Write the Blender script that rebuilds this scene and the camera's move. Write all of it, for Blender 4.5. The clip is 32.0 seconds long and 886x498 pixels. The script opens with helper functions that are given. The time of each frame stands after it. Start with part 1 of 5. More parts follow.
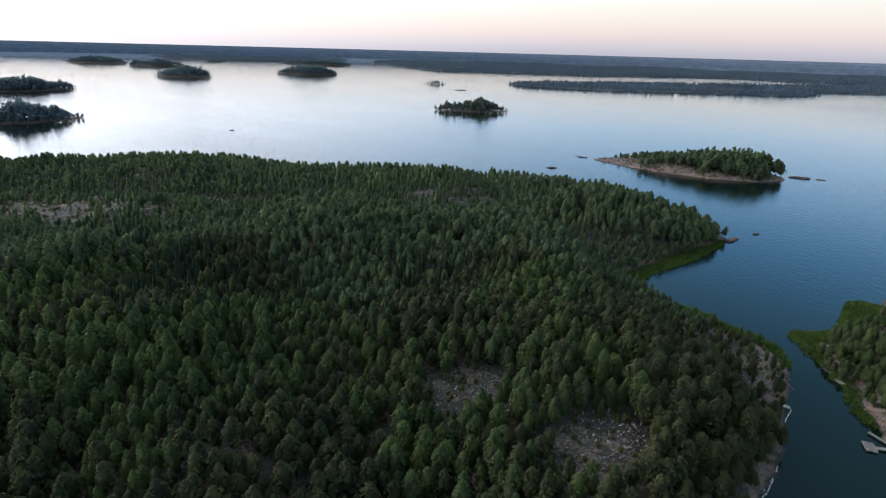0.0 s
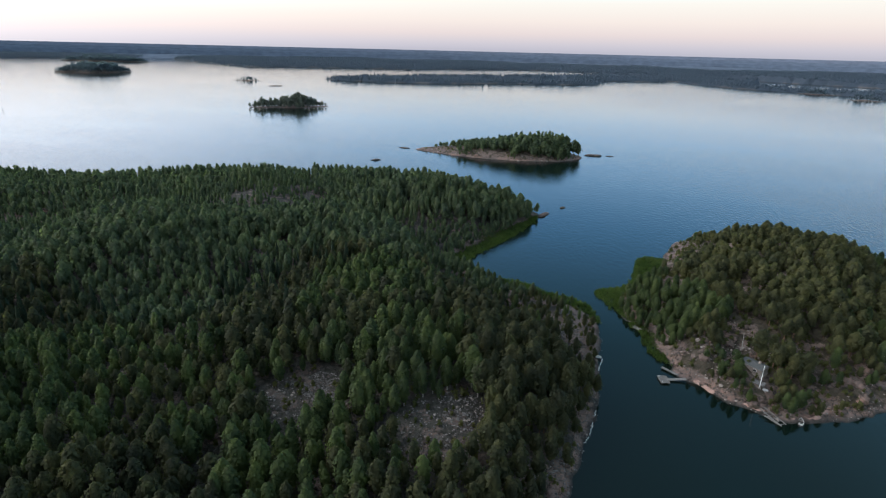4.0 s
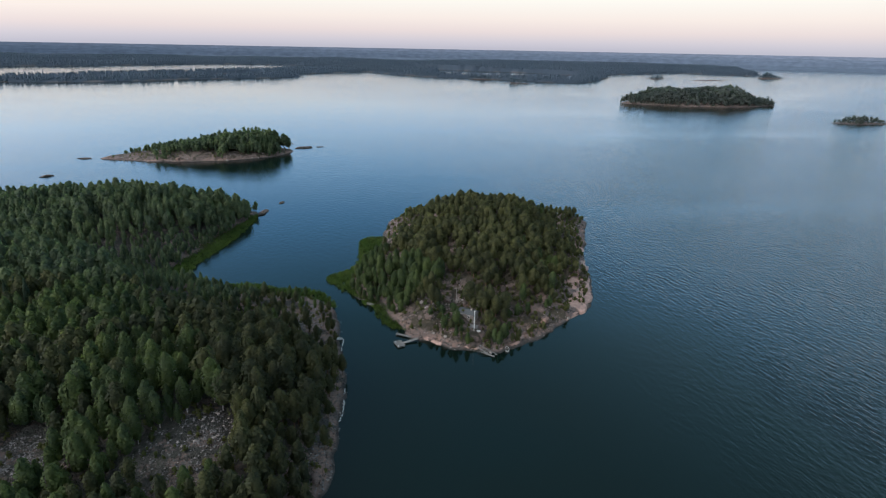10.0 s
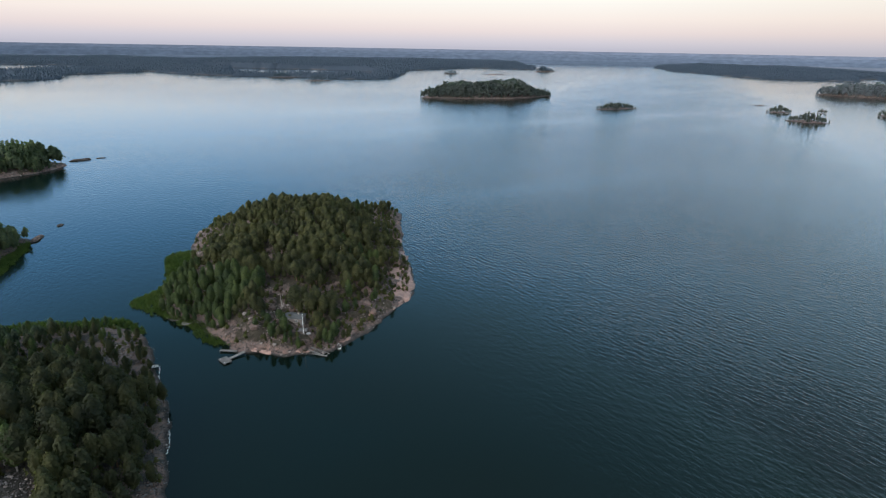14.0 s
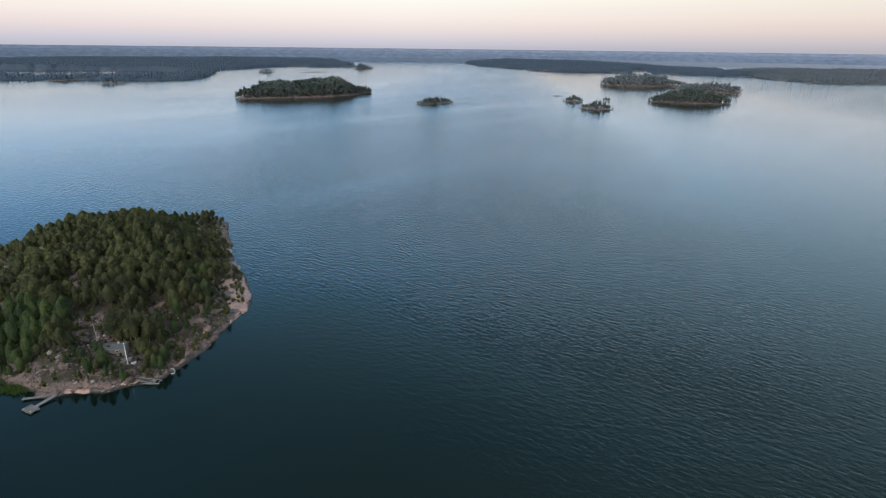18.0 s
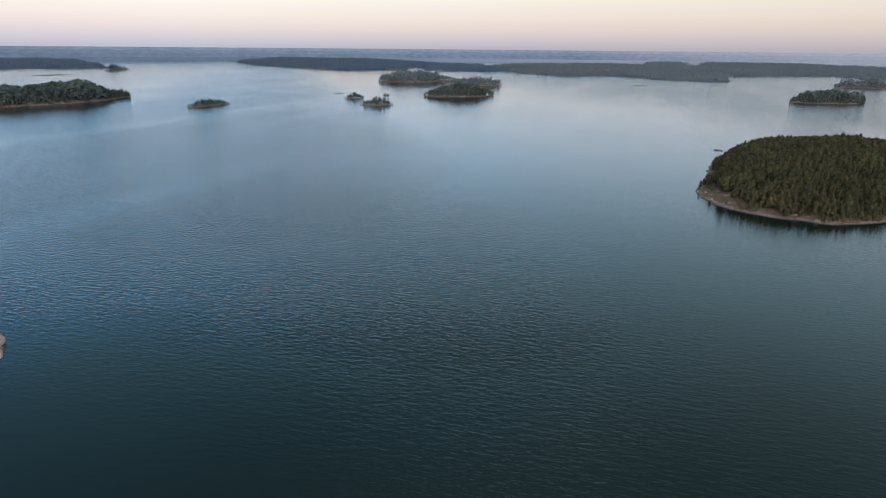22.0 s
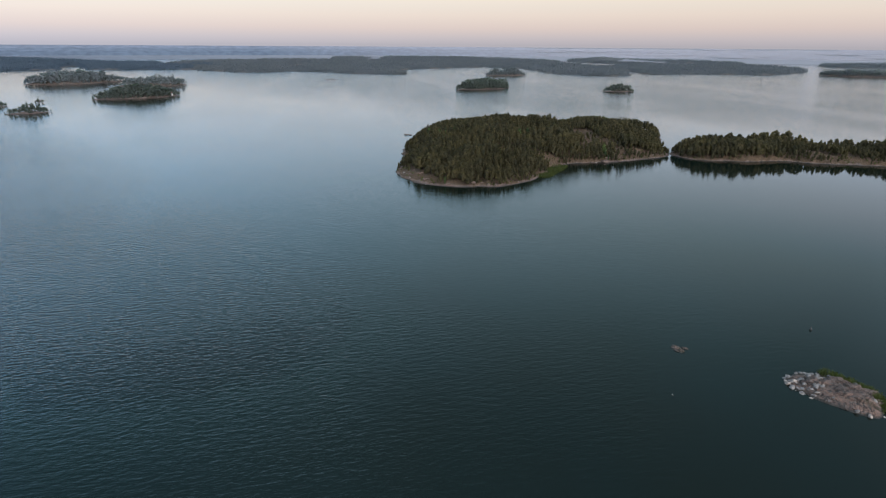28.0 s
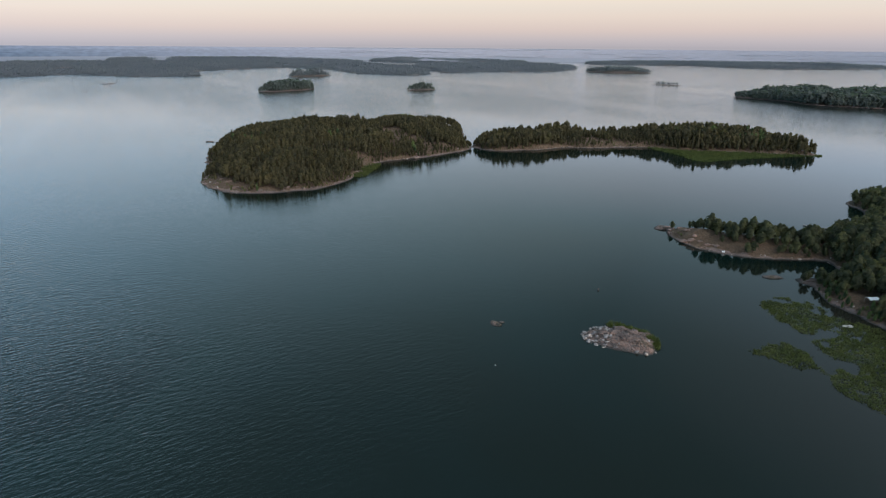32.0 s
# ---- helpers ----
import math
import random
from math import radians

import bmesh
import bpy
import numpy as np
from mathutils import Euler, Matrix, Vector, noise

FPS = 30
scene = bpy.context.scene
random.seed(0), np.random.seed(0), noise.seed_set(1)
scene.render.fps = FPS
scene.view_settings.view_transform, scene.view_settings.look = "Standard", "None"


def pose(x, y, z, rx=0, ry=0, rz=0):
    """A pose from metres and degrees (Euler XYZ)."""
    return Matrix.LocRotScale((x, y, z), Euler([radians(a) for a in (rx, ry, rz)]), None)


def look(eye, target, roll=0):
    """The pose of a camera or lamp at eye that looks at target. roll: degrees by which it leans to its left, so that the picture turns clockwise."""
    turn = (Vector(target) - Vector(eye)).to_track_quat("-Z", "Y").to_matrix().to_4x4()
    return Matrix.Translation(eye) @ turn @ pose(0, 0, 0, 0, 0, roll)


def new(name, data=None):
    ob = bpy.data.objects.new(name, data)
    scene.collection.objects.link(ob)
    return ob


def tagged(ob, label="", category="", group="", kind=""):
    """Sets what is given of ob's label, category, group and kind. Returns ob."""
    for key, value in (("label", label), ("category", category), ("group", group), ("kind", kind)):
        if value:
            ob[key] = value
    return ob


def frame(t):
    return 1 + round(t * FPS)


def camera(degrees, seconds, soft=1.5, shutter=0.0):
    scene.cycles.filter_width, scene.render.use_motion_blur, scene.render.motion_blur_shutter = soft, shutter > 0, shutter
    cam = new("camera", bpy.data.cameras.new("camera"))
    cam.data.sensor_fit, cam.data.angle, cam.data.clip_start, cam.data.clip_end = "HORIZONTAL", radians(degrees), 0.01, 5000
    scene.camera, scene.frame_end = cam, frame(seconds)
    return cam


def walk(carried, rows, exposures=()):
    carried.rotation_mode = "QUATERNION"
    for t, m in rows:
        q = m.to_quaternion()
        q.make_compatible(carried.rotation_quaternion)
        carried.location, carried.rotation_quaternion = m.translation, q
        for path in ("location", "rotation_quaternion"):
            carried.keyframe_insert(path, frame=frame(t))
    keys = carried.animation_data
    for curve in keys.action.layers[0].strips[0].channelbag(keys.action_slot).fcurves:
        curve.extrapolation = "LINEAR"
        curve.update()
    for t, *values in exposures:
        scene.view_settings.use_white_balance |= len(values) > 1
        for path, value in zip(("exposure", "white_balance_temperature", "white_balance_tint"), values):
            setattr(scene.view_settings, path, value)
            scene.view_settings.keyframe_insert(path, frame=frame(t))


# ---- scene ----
cam = camera(77.15, 32.0, soft=1.2)
ROWS = [
    (0.0, 0.00, -0.00, 100.00, -0.00, -19.74, -1.43),
    (0.5, 0.59, 0.30, 99.71, -1.87, -19.78, -1.49),
    (1.0, 1.17, 0.62, 99.44, -3.91, -19.81, -1.50),
    (1.5, 1.73, 0.96, 99.17, -6.09, -19.77, -1.44),
    (2.0, 2.28, 1.29, 98.93, -8.40, -19.79, -1.36),
    (2.5, 2.80, 1.57, 98.69, -10.72, -19.76, -1.35),
    (3.0, 3.27, 1.76, 98.46, -13.03, -19.78, -1.27),
    (3.5, 3.69, 1.88, 98.22, -15.37, -19.79, -1.27),
    (5.5, 3.97, 0.79, 97.66, -24.98, -19.79, -1.30),
    (6.0, 3.96, 0.40, 97.64, -27.43, -19.78, -1.24),
    (6.5, 3.94, -0.00, 97.64, -29.96, -19.81, -1.27),
    (7.0, 3.92, -0.41, 97.67, -32.55, -19.80, -1.29),
    (7.5, 3.91, -0.82, 97.76, -34.99, -19.82, -1.20),
    (8.0, 3.90, -1.23, 97.88, -37.35, -19.85, -1.15),
    (8.5, 3.88, -1.66, 98.03, -39.67, -19.88, -1.07),
    (9.0, 3.81, -2.08, 98.20, -42.04, -19.88, -1.02),
    (9.5, 3.68, -2.49, 98.38, -44.37, -19.91, -1.03),
    (10.0, 3.50, -2.86, 98.58, -46.74, -19.93, -0.99),
    (10.5, 3.26, -3.21, 98.78, -48.99, -19.98, -0.98),
    (11.0, 2.94, -3.54, 98.97, -51.44, -19.97, -0.95),
    (11.5, 2.55, -3.86, 99.14, -54.03, -20.00, -0.91),
    (12.0, 2.10, -4.20, 99.29, -56.59, -19.96, -1.01),
    (12.5, 1.62, -4.54, 99.43, -59.20, -19.93, -0.94),
    (13.0, 1.17, -4.88, 99.58, -61.70, -19.94, -0.88),
    (13.5, 0.76, -5.20, 99.75, -64.00, -19.95, -0.91),
    (14.0, 0.38, -5.49, 99.91, -66.15, -19.95, -0.92),
    (14.5, 0.01, -5.74, 100.06, -68.37, -19.96, -0.88),
    (16.5, -0.89, -5.94, 100.11, -77.27, -19.95, -0.73),
    (17.0, -1.26, -6.28, 100.16, -79.41, -19.95, -0.67),
    (17.5, -1.69, -6.66, 100.21, -81.61, -19.95, -0.53),
    (18.0, -2.20, -7.09, 100.24, -83.82, -19.97, -0.62),
    (18.5, -2.80, -7.54, 100.27, -86.06, -20.00, -0.56),
    (19.0, -3.49, -8.00, 100.30, -88.31, -19.98, -0.61),
    (19.5, -4.27, -8.41, 100.36, -90.83, -20.00, -0.56),
    (20.0, -5.17, -8.75, 100.41, -93.68, -20.00, -0.54),
    (20.5, -6.17, -8.99, 100.44, -96.56, -19.98, -0.53),
    (21.0, -7.29, -9.08, 100.42, -99.54, -19.97, -0.51),
    (21.5, -8.48, -9.04, 100.35, -102.53, -19.95, -0.46),
    (22.0, -9.70, -8.85, 100.25, -105.30, -19.94, -0.48),
    (22.5, -10.93, -8.51, 100.14, -107.92, -19.91, -0.47),
    (23.0, -12.14, -8.02, 100.05, -110.42, -19.88, -0.46),
    (23.5, -13.32, -7.40, 99.98, -112.87, -19.85, -0.39),
    (24.0, -14.43, -6.68, 99.94, -115.12, -19.83, -0.36),
    (24.5, -15.47, -5.90, 99.94, -117.51, -19.82, -0.38),
    (25.0, -16.45, -5.10, 99.97, -119.92, -19.78, -0.38),
    (25.5, -17.36, -4.31, 100.02, -122.31, -19.79, -0.31),
    (27.5, -19.50, -1.89, 101.04, -132.19, -20.32, -0.43),
    (28.0, -20.13, -1.47, 101.20, -135.10, -20.17, -0.35),
    (28.5, -20.78, -1.09, 101.36, -137.86, -20.02, -0.35),
    (29.0, -21.37, -0.73, 101.49, -140.52, -19.93, -0.39),
    (29.5, -21.88, -0.40, 101.62, -143.21, -19.86, -0.37),
    (30.0, -22.27, -0.09, 101.73, -145.84, -19.83, -0.39),
    (30.5, -22.56, 0.18, 101.83, -148.16, -19.81, -0.42),
    (31.0, -22.75, 0.41, 101.95, -150.25, -19.83, -0.47),
    (31.5, -22.88, 0.61, 102.08, -152.26, -19.92, -0.44),
    (32.0, -22.98, 0.79, 102.23, -154.15, -20.07, -0.40),
]
walk(cam, [(t, pose(x, y, z, 90 + pitch, roll, yaw)) for t, x, y, z, yaw, pitch, roll in ROWS])

# ---------------------------------------------------------------- sky and sun
SUN_YAW, SUN_UP = 58.0, 24.0          # degrees left of +y, degrees above the horizon
GLOW_YAW = 72.0
sun_dir = Vector((-math.sin(radians(SUN_YAW)) * math.cos(radians(SUN_UP)), math.cos(radians(SUN_YAW)) * math.cos(radians(SUN_UP)), math.sin(radians(SUN_UP))))
sun = bpy.data.lights.new("sun", "SUN")
sun.energy, sun.angle, sun.color = 1.3, radians(45), (1.0, 0.92, 0.78)
sun_ob = new("sun", sun)
sun_ob.matrix_world = look(sun_dir * 300, (0, 0, 0))

world = bpy.data.worlds.new("dusk")
world.use_nodes = True
scene.world = world
wt = world.node_tree
wn, wl = wt.nodes, wt.links
wn.clear()


def wnode(kind, **vals):
    n = wn.new(kind)
    for k, v in vals.items():
        n.inputs[k].default_value = v
    return n


w_out = wn.new("ShaderNodeOutputWorld")
w_bg = wnode("ShaderNodeBackground", Strength=1.0)
w_co = wn.new("ShaderNodeTexCoord")
w_sep = wn.new("ShaderNodeSeparateXYZ")
wl.new(w_co.outputs["Generated"], w_sep.inputs[0])
w_ramp = wn.new("ShaderNodeValToRGB")
cr = w_ramp.color_ramp
SKY = [(0.0, (0.50, 0.50, 0.60)), (0.010, (0.60, 0.575, 0.66)), (0.026, (0.78, 0.68, 0.69)), (0.046, (0.90, 0.80, 0.76)), (0.075, (0.95, 0.92, 0.86)),
       (0.10, (0.84, 1.08, 1.33)), (0.16, (0.58, 1.02, 1.55)), (0.28, (0.24, 0.67, 1.27)), (0.45, (0.13, 0.36, 0.58)), (0.70, (0.18, 0.31, 0.42)), (1.0, (0.35, 0.52, 0.70))]
while len(cr.elements) < len(SKY):
    cr.elements.new(0.5)
for e, (p, c) in zip(cr.elements, SKY):
    e.position, e.color = p, (*c, 1)
wl.new(w_sep.outputs["Z"], w_ramp.inputs["Fac"])
# glow of the low sun
w_dot = wn.new("ShaderNodeVectorMath")
w_dot.operation = "DOT_PRODUCT"
wl.new(w_co.outputs["Generated"], w_dot.inputs[0])
w_dot.inputs[1].default_value = (-math.sin(radians(GLOW_YAW)), math.cos(radians(GLOW_YAW)), 0.1)
w_map = wnode("ShaderNodeMapRange", **{"From Min": -0.2, "From Max": 1.0, "To Min": 0.0, "To Max": 1.0})
wl.new(w_dot.outputs["Value"], w_map.inputs["Value"])
w_pow = wn.new("ShaderNodeMath")
w_pow.operation = "POWER"
wl.new(w_map.outputs[0], w_pow.inputs[0])
w_pow.inputs[1].default_value = 2.4
w_glow = wn.new("ShaderNodeMix")
w_glow.data_type, w_glow.blend_type = "RGBA", "ADD"
w_glow.inputs[7].default_value = (1.46, 1.33, 1.30, 1)
w_low = wnode("ShaderNodeMapRange", **{"From Min": 0.05, "From Max": 0.13, "To Min": 0.52, "To Max": 2.0})
wl.new(w_sep.outputs["Z"], w_low.inputs["Value"])
w_gl = wn.new("ShaderNodeMath")
w_gl.operation = "MULTIPLY"
wl.new(w_pow.outputs[0], w_gl.inputs[0])
wl.new(w_low.outputs[0], w_gl.inputs[1])
w_glow.clamp_factor = False
wl.new(w_gl.outputs[0], w_glow.inputs[0])
# the sky is dimmer and duller in the south
w_axis = wn.new("ShaderNodeVectorMath")
w_axis.operation = "DOT_PRODUCT"
wl.new(w_co.outputs["Generated"], w_axis.inputs[0])
w_axis.inputs[1].default_value = (0.26, -0.966, 0.0)
w_dim = wnode("ShaderNodeMapRange", **{"From Min": 0.1, "From Max": 1.0, "To Min": 0.0, "To Max": 1.0})
wl.new(w_axis.outputs["Value"], w_dim.inputs["Value"])
w_sc = wn.new("ShaderNodeMix")
w_sc.data_type, w_sc.blend_type = "RGBA", "MULTIPLY"
w_tint = wn.new("ShaderNodeValToRGB")
for e, (p, c) in zip([w_tint.color_ramp.elements[0], w_tint.color_ramp.elements[1], w_tint.color_ramp.elements.new(0.3)], [(0.06, (0.83, 0.78, 0.73)), (0.16, (0.98, 0.88, 0.76)), (0.3, (1.80, 0.85, 0.48))]):
    e.position, e.color = p, (*c, 1)
wl.new(w_sep.outputs["Z"], w_tint.inputs["Fac"])
wl.new(w_tint.outputs[0], w_sc.inputs[7])
wl.new(w_dim.outputs[0], w_sc.inputs[0])
wl.new(w_ramp.outputs[0], w_sc.inputs[6])
wl.new(w_sc.outputs[2], w_glow.inputs[6])
# pale light high in the sky opposite the sun
w_anti = wn.new("ShaderNodeVectorMath")
w_anti.operation = "DOT_PRODUCT"
wl.new(w_co.outputs["Generated"], w_anti.inputs[0])
w_anti.inputs[1].default_value = (0.93, -0.37, 0.0)
w_am = wnode("ShaderNodeMapRange", **{"From Min": 0.44, "From Max": 1.0, "To Min": 0.0, "To Max": 1.0})
wl.new(w_anti.outputs["Value"], w_am.inputs["Value"])
w_band = wn.new("ShaderNodeValToRGB")
for e, (p, c) in zip([w_band.color_ramp.elements[0], w_band.color_ramp.elements[1], w_band.color_ramp.elements.new(0.4), w_band.color_ramp.elements.new(0.75)], [(0.07, 0.0), (0.13, 1.75), (0.4, 0.56), (0.66, 0.0)]):
    e.position, e.color = p, (c, c, c, 1)
wl.new(w_sep.outputs["Z"], w_band.inputs["Fac"])
w_am2 = wn.new("ShaderNodeMath")
w_am2.operation = "MULTIPLY"
wl.new(w_am.outputs[0], w_am2.inputs[0])
wl.new(w_band.outputs[0], w_am2.inputs[1])
w_pale = wn.new("ShaderNodeMix")
w_pale.data_type, w_pale.blend_type = "RGBA", "ADD"
w_pale.inputs[7].default_value = (0.74, 1.12, 1.28, 1)
wl.new(w_am2.outputs[0], w_pale.inputs[0])
wl.new(w_glow.outputs[2], w_pale.inputs[6])
w_sky = wn.new("ShaderNodeTexSky")
w_sky.sky_type, w_sky.sun_disc, w_sky.sun_elevation, w_sky.sun_rotation = "NISHITA", False, radians(SUN_UP), radians(-SUN_YAW)
w_add = wn.new("ShaderNodeMix")
w_add.data_type, w_add.blend_type = "RGBA", "ADD"
w_add.inputs[0].default_value = 0.010
wl.new(w_pale.outputs[2], w_add.inputs[6])
wl.new(w_sky.outputs[0], w_add.inputs[7])
wl.new(w_add.outputs[2], w_bg.inputs["Color"])
wl.new(w_bg.outputs[0], w_out.inputs[0])


# ---------------------------------------------------------------- materials
def mat(name, rough=0.85):
    m = bpy.data.materials.new(name)
    m.use_nodes = True
    nt = m.node_tree
    b = nt.nodes["Principled BSDF"]
    b.inputs["Roughness"].default_value = rough
    return m, nt, b


def add(nt, kind, **vals):
    n = nt.nodes.new(kind)
    for k, v in vals.items():
        n.inputs[k].default_value = v
    return n


def noise_tex(nt, vec, scale, detail=4.0, rough=0.55):
    n = add(nt, "ShaderNodeTexNoise", Scale=scale, Detail=detail, Roughness=rough)
    nt.links.new(vec, n.inputs["Vector"])
    return n.outputs["Fac"]


def ramp(nt, fac, stops):
    r = nt.nodes.new("ShaderNodeValToRGB")
    e = r.color_ramp.elements
    while len(e) < len(stops):
        e.new(0.5)
    for el, (p, c) in zip(e, stops):
        el.position, el.color = p, (*c, 1) if len(c) == 3 else c
    nt.links.new(fac, r.inputs[0])
    return r.outputs[0]


def mix(nt, fac, a, b, blend="MIX"):
    m = nt.nodes.new("ShaderNodeMix")
    m.data_type, m.blend_type = "RGBA", blend
    for sock, v in ((0, fac), (6, a), (7, b)):
        if isinstance(v, (int, float)):
            m.inputs[sock].default_value = v
        elif isinstance(v, tuple):
            m.inputs[sock].default_value = (*v, 1)
        else:
            nt.links.new(v, m.inputs[sock])
    return m.outputs[2]


def maprange(nt, val, a, b, c=0.0, d=1.0):
    n = add(nt, "ShaderNodeMapRange", **{"From Min": a, "From Max": b, "To Min": c, "To Max": d})
    nt.links.new(val, n.inputs["Value"])
    return n.outputs[0]


def maths(nt, op, a, b):
    n = nt.nodes.new("ShaderNodeMath")
    n.operation = op
    for i, v in enumerate((a, b)):
        if isinstance(v, (int, float)):
            n.inputs[i].default_value = v
        else:
            nt.links.new(v, n.inputs[i])
    return n.outputs[0]


def position(nt):
    return nt.nodes.new("ShaderNodeNewGeometry").outputs["Position"]


def bump(nt, b, height, strength, dist):
    n = add(nt, "ShaderNodeBump", Strength=strength, Distance=dist)
    nt.links.new(height, n.inputs["Height"])
    nt.links.new(n.outputs[0], b.inputs["Normal"])


def plain(name, color, rough=0.7, metal=0.0, scale=3.0, vary=0.25):
    m, nt, b = mat(name, rough)
    b.inputs["Metallic"].default_value = metal
    f = noise_tex(nt, position(nt), scale, 5)
    dark = tuple(c * (1 - vary) for c in color)
    lite = tuple(min(1, c * (1 + vary)) for c in color)
    nt.links.new(ramp(nt, f, [(0.3, dark), (0.7, lite)]), b.inputs["Base Color"])
    return m


def foliage(name, dark, mid, lite, patch=0.045):
    m, nt, b = mat(name, 0.75)
    g = nt.nodes.new("ShaderNodeNewGeometry")
    isl = g.outputs["Random Per Island"]
    tree = noise_tex(nt, g.outputs["Position"], 0.23, 2)
    big = noise_tex(nt, g.outputs["Position"], patch, 2)
    v = maths(nt, "ADD", maths(nt, "MULTIPLY", isl, 0.14), maths(nt, "ADD", maths(nt, "MULTIPLY", tree, 0.62), maths(nt, "MULTIPLY", big, 0.49)))
    leaf = ramp(nt, v, [(0.42, dark), (0.62, mid), (0.82, lite)])
    nt.links.new(leaf, b.inputs["Base Color"])
    b.inputs["Specular IOR Level"].default_value = 0.25
    # thin leaves let some light through
    tr = nt.nodes.new("ShaderNodeBsdfTranslucent")
    nt.links.new(mix(nt, 1.0, leaf, (1.25, 1.45, 0.95), "MULTIPLY"), tr.inputs["Color"])
    ms = add(nt, "ShaderNodeMixShader", Fac=0.52)
    nt.links.new(b.outputs[0], ms.inputs[1])
    nt.links.new(tr.outputs[0], ms.inputs[2])
    nt.links.new(ms.outputs[0], nt.nodes["Material Output"].inputs["Surface"])
    return m


M_birch = foliage("leaf_green", (0.031, 0.052, 0.029), (0.069, 0.098, 0.039), (0.121, 0.154, 0.052))
M_pine = foliage("pine_needle", (0.029, 0.038, 0.025), (0.057, 0.065, 0.033), (0.108, 0.109, 0.046))
M_hillpine = foliage("island_pine_needle", (0.038, 0.046, 0.026), (0.081, 0.086, 0.038), (0.146, 0.142, 0.056))
M_spruce = foliage("spruce_needle", (0.022, 0.038, 0.027), (0.034, 0.056, 0.036), (0.056, 0.083, 0.047))
# leaf colour lifted and blued to stand in for haze over the back woods
M_back = foliage("hazed_back_forest", (0.049, 0.072, 0.052), (0.089, 0.119, 0.067), (0.149, 0.182, 0.089))
M_brownpine = foliage("brown_pine_needle", (0.034, 0.033, 0.020), (0.069, 0.060, 0.031), (0.116, 0.096, 0.044))
# paler, bluer leaf colours for greater distances: the haze is painted in
M_mid = foliage("hazed_island_forest", (0.058, 0.072, 0.069), (0.090, 0.105, 0.099), (0.128, 0.142, 0.125), 0.02)
M_far = foliage("hazed_far_forest", (0.088, 0.120, 0.164), (0.102, 0.136, 0.184), (0.120, 0.155, 0.205), 0.006)
M_farsouth = foliage("hazed_southern_forest", (0.132, 0.149, 0.172), (0.154, 0.170, 0.193), (0.180, 0.196, 0.216), 0.006)


def shore_rim(m, rock):
    """Bare rock low on the waterline of a wooded coast."""
    nt = m.node_tree
    b = nt.nodes["Principled BSDF"]
    woods = b.inputs["Base Color"].links[0].from_socket
    sep = nt.nodes.new("ShaderNodeSeparateXYZ")
    nt.links.new(position(nt), sep.inputs[0])
    n = noise_tex(nt, position(nt), 0.012, 3)
    low = maprange(nt, maths(nt, "SUBTRACT", sep.outputs["Z"], maprange(nt, n, 0.45, 0.62, -2.0, 2.2)), 0.0, 1.2, 1.0, 0.0)
    nt.links.new(mix(nt, low, woods, rock), b.inputs["Base Color"])


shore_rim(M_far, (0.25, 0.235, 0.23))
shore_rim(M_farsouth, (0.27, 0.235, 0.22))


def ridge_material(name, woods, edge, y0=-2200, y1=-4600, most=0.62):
    """Colour for the horizon backdrop with haze mixed in, paler towards the south."""
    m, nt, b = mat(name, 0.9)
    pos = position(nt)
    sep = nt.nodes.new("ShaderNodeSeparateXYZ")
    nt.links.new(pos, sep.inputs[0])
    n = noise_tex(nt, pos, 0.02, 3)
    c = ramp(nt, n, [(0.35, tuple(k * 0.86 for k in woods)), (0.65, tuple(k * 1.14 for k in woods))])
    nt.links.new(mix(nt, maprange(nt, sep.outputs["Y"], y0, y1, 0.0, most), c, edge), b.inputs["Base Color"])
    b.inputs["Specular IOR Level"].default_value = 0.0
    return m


# haze is put into these wood colours, paler from one to the next
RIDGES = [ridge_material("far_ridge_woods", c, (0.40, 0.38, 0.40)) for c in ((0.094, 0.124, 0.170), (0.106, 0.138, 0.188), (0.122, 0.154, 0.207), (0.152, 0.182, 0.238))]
# far water: hazy sky reflection given as a plain colour
M_farsea = ridge_material("hazed_far_sea", (0.125, 0.155, 0.200), (0.28, 0.285, 0.31), 300, -3300, 1.0)
M_reed = foliage("reed", (0.042, 0.072, 0.017), (0.070, 0.106, 0.026), (0.108, 0.142, 0.040), 0.06)
M_sedge = foliage("sedge", (0.042, 0.056, 0.018), (0.070, 0.084, 0.026), (0.108, 0.118, 0.040), 0.12)
M_bush = foliage("undergrowth", (0.045, 0.060, 0.020), (0.085, 0.090, 0.032), (0.120, 0.115, 0.045))
M_trunk = plain("pine_bark", (0.16, 0.10, 0.065), 0.9, 0, 4.0, 0.4)
M_birchbark = plain("pale_bark", (0.36, 0.34, 0.30), 0.85, 0, 5.0, 0.45)


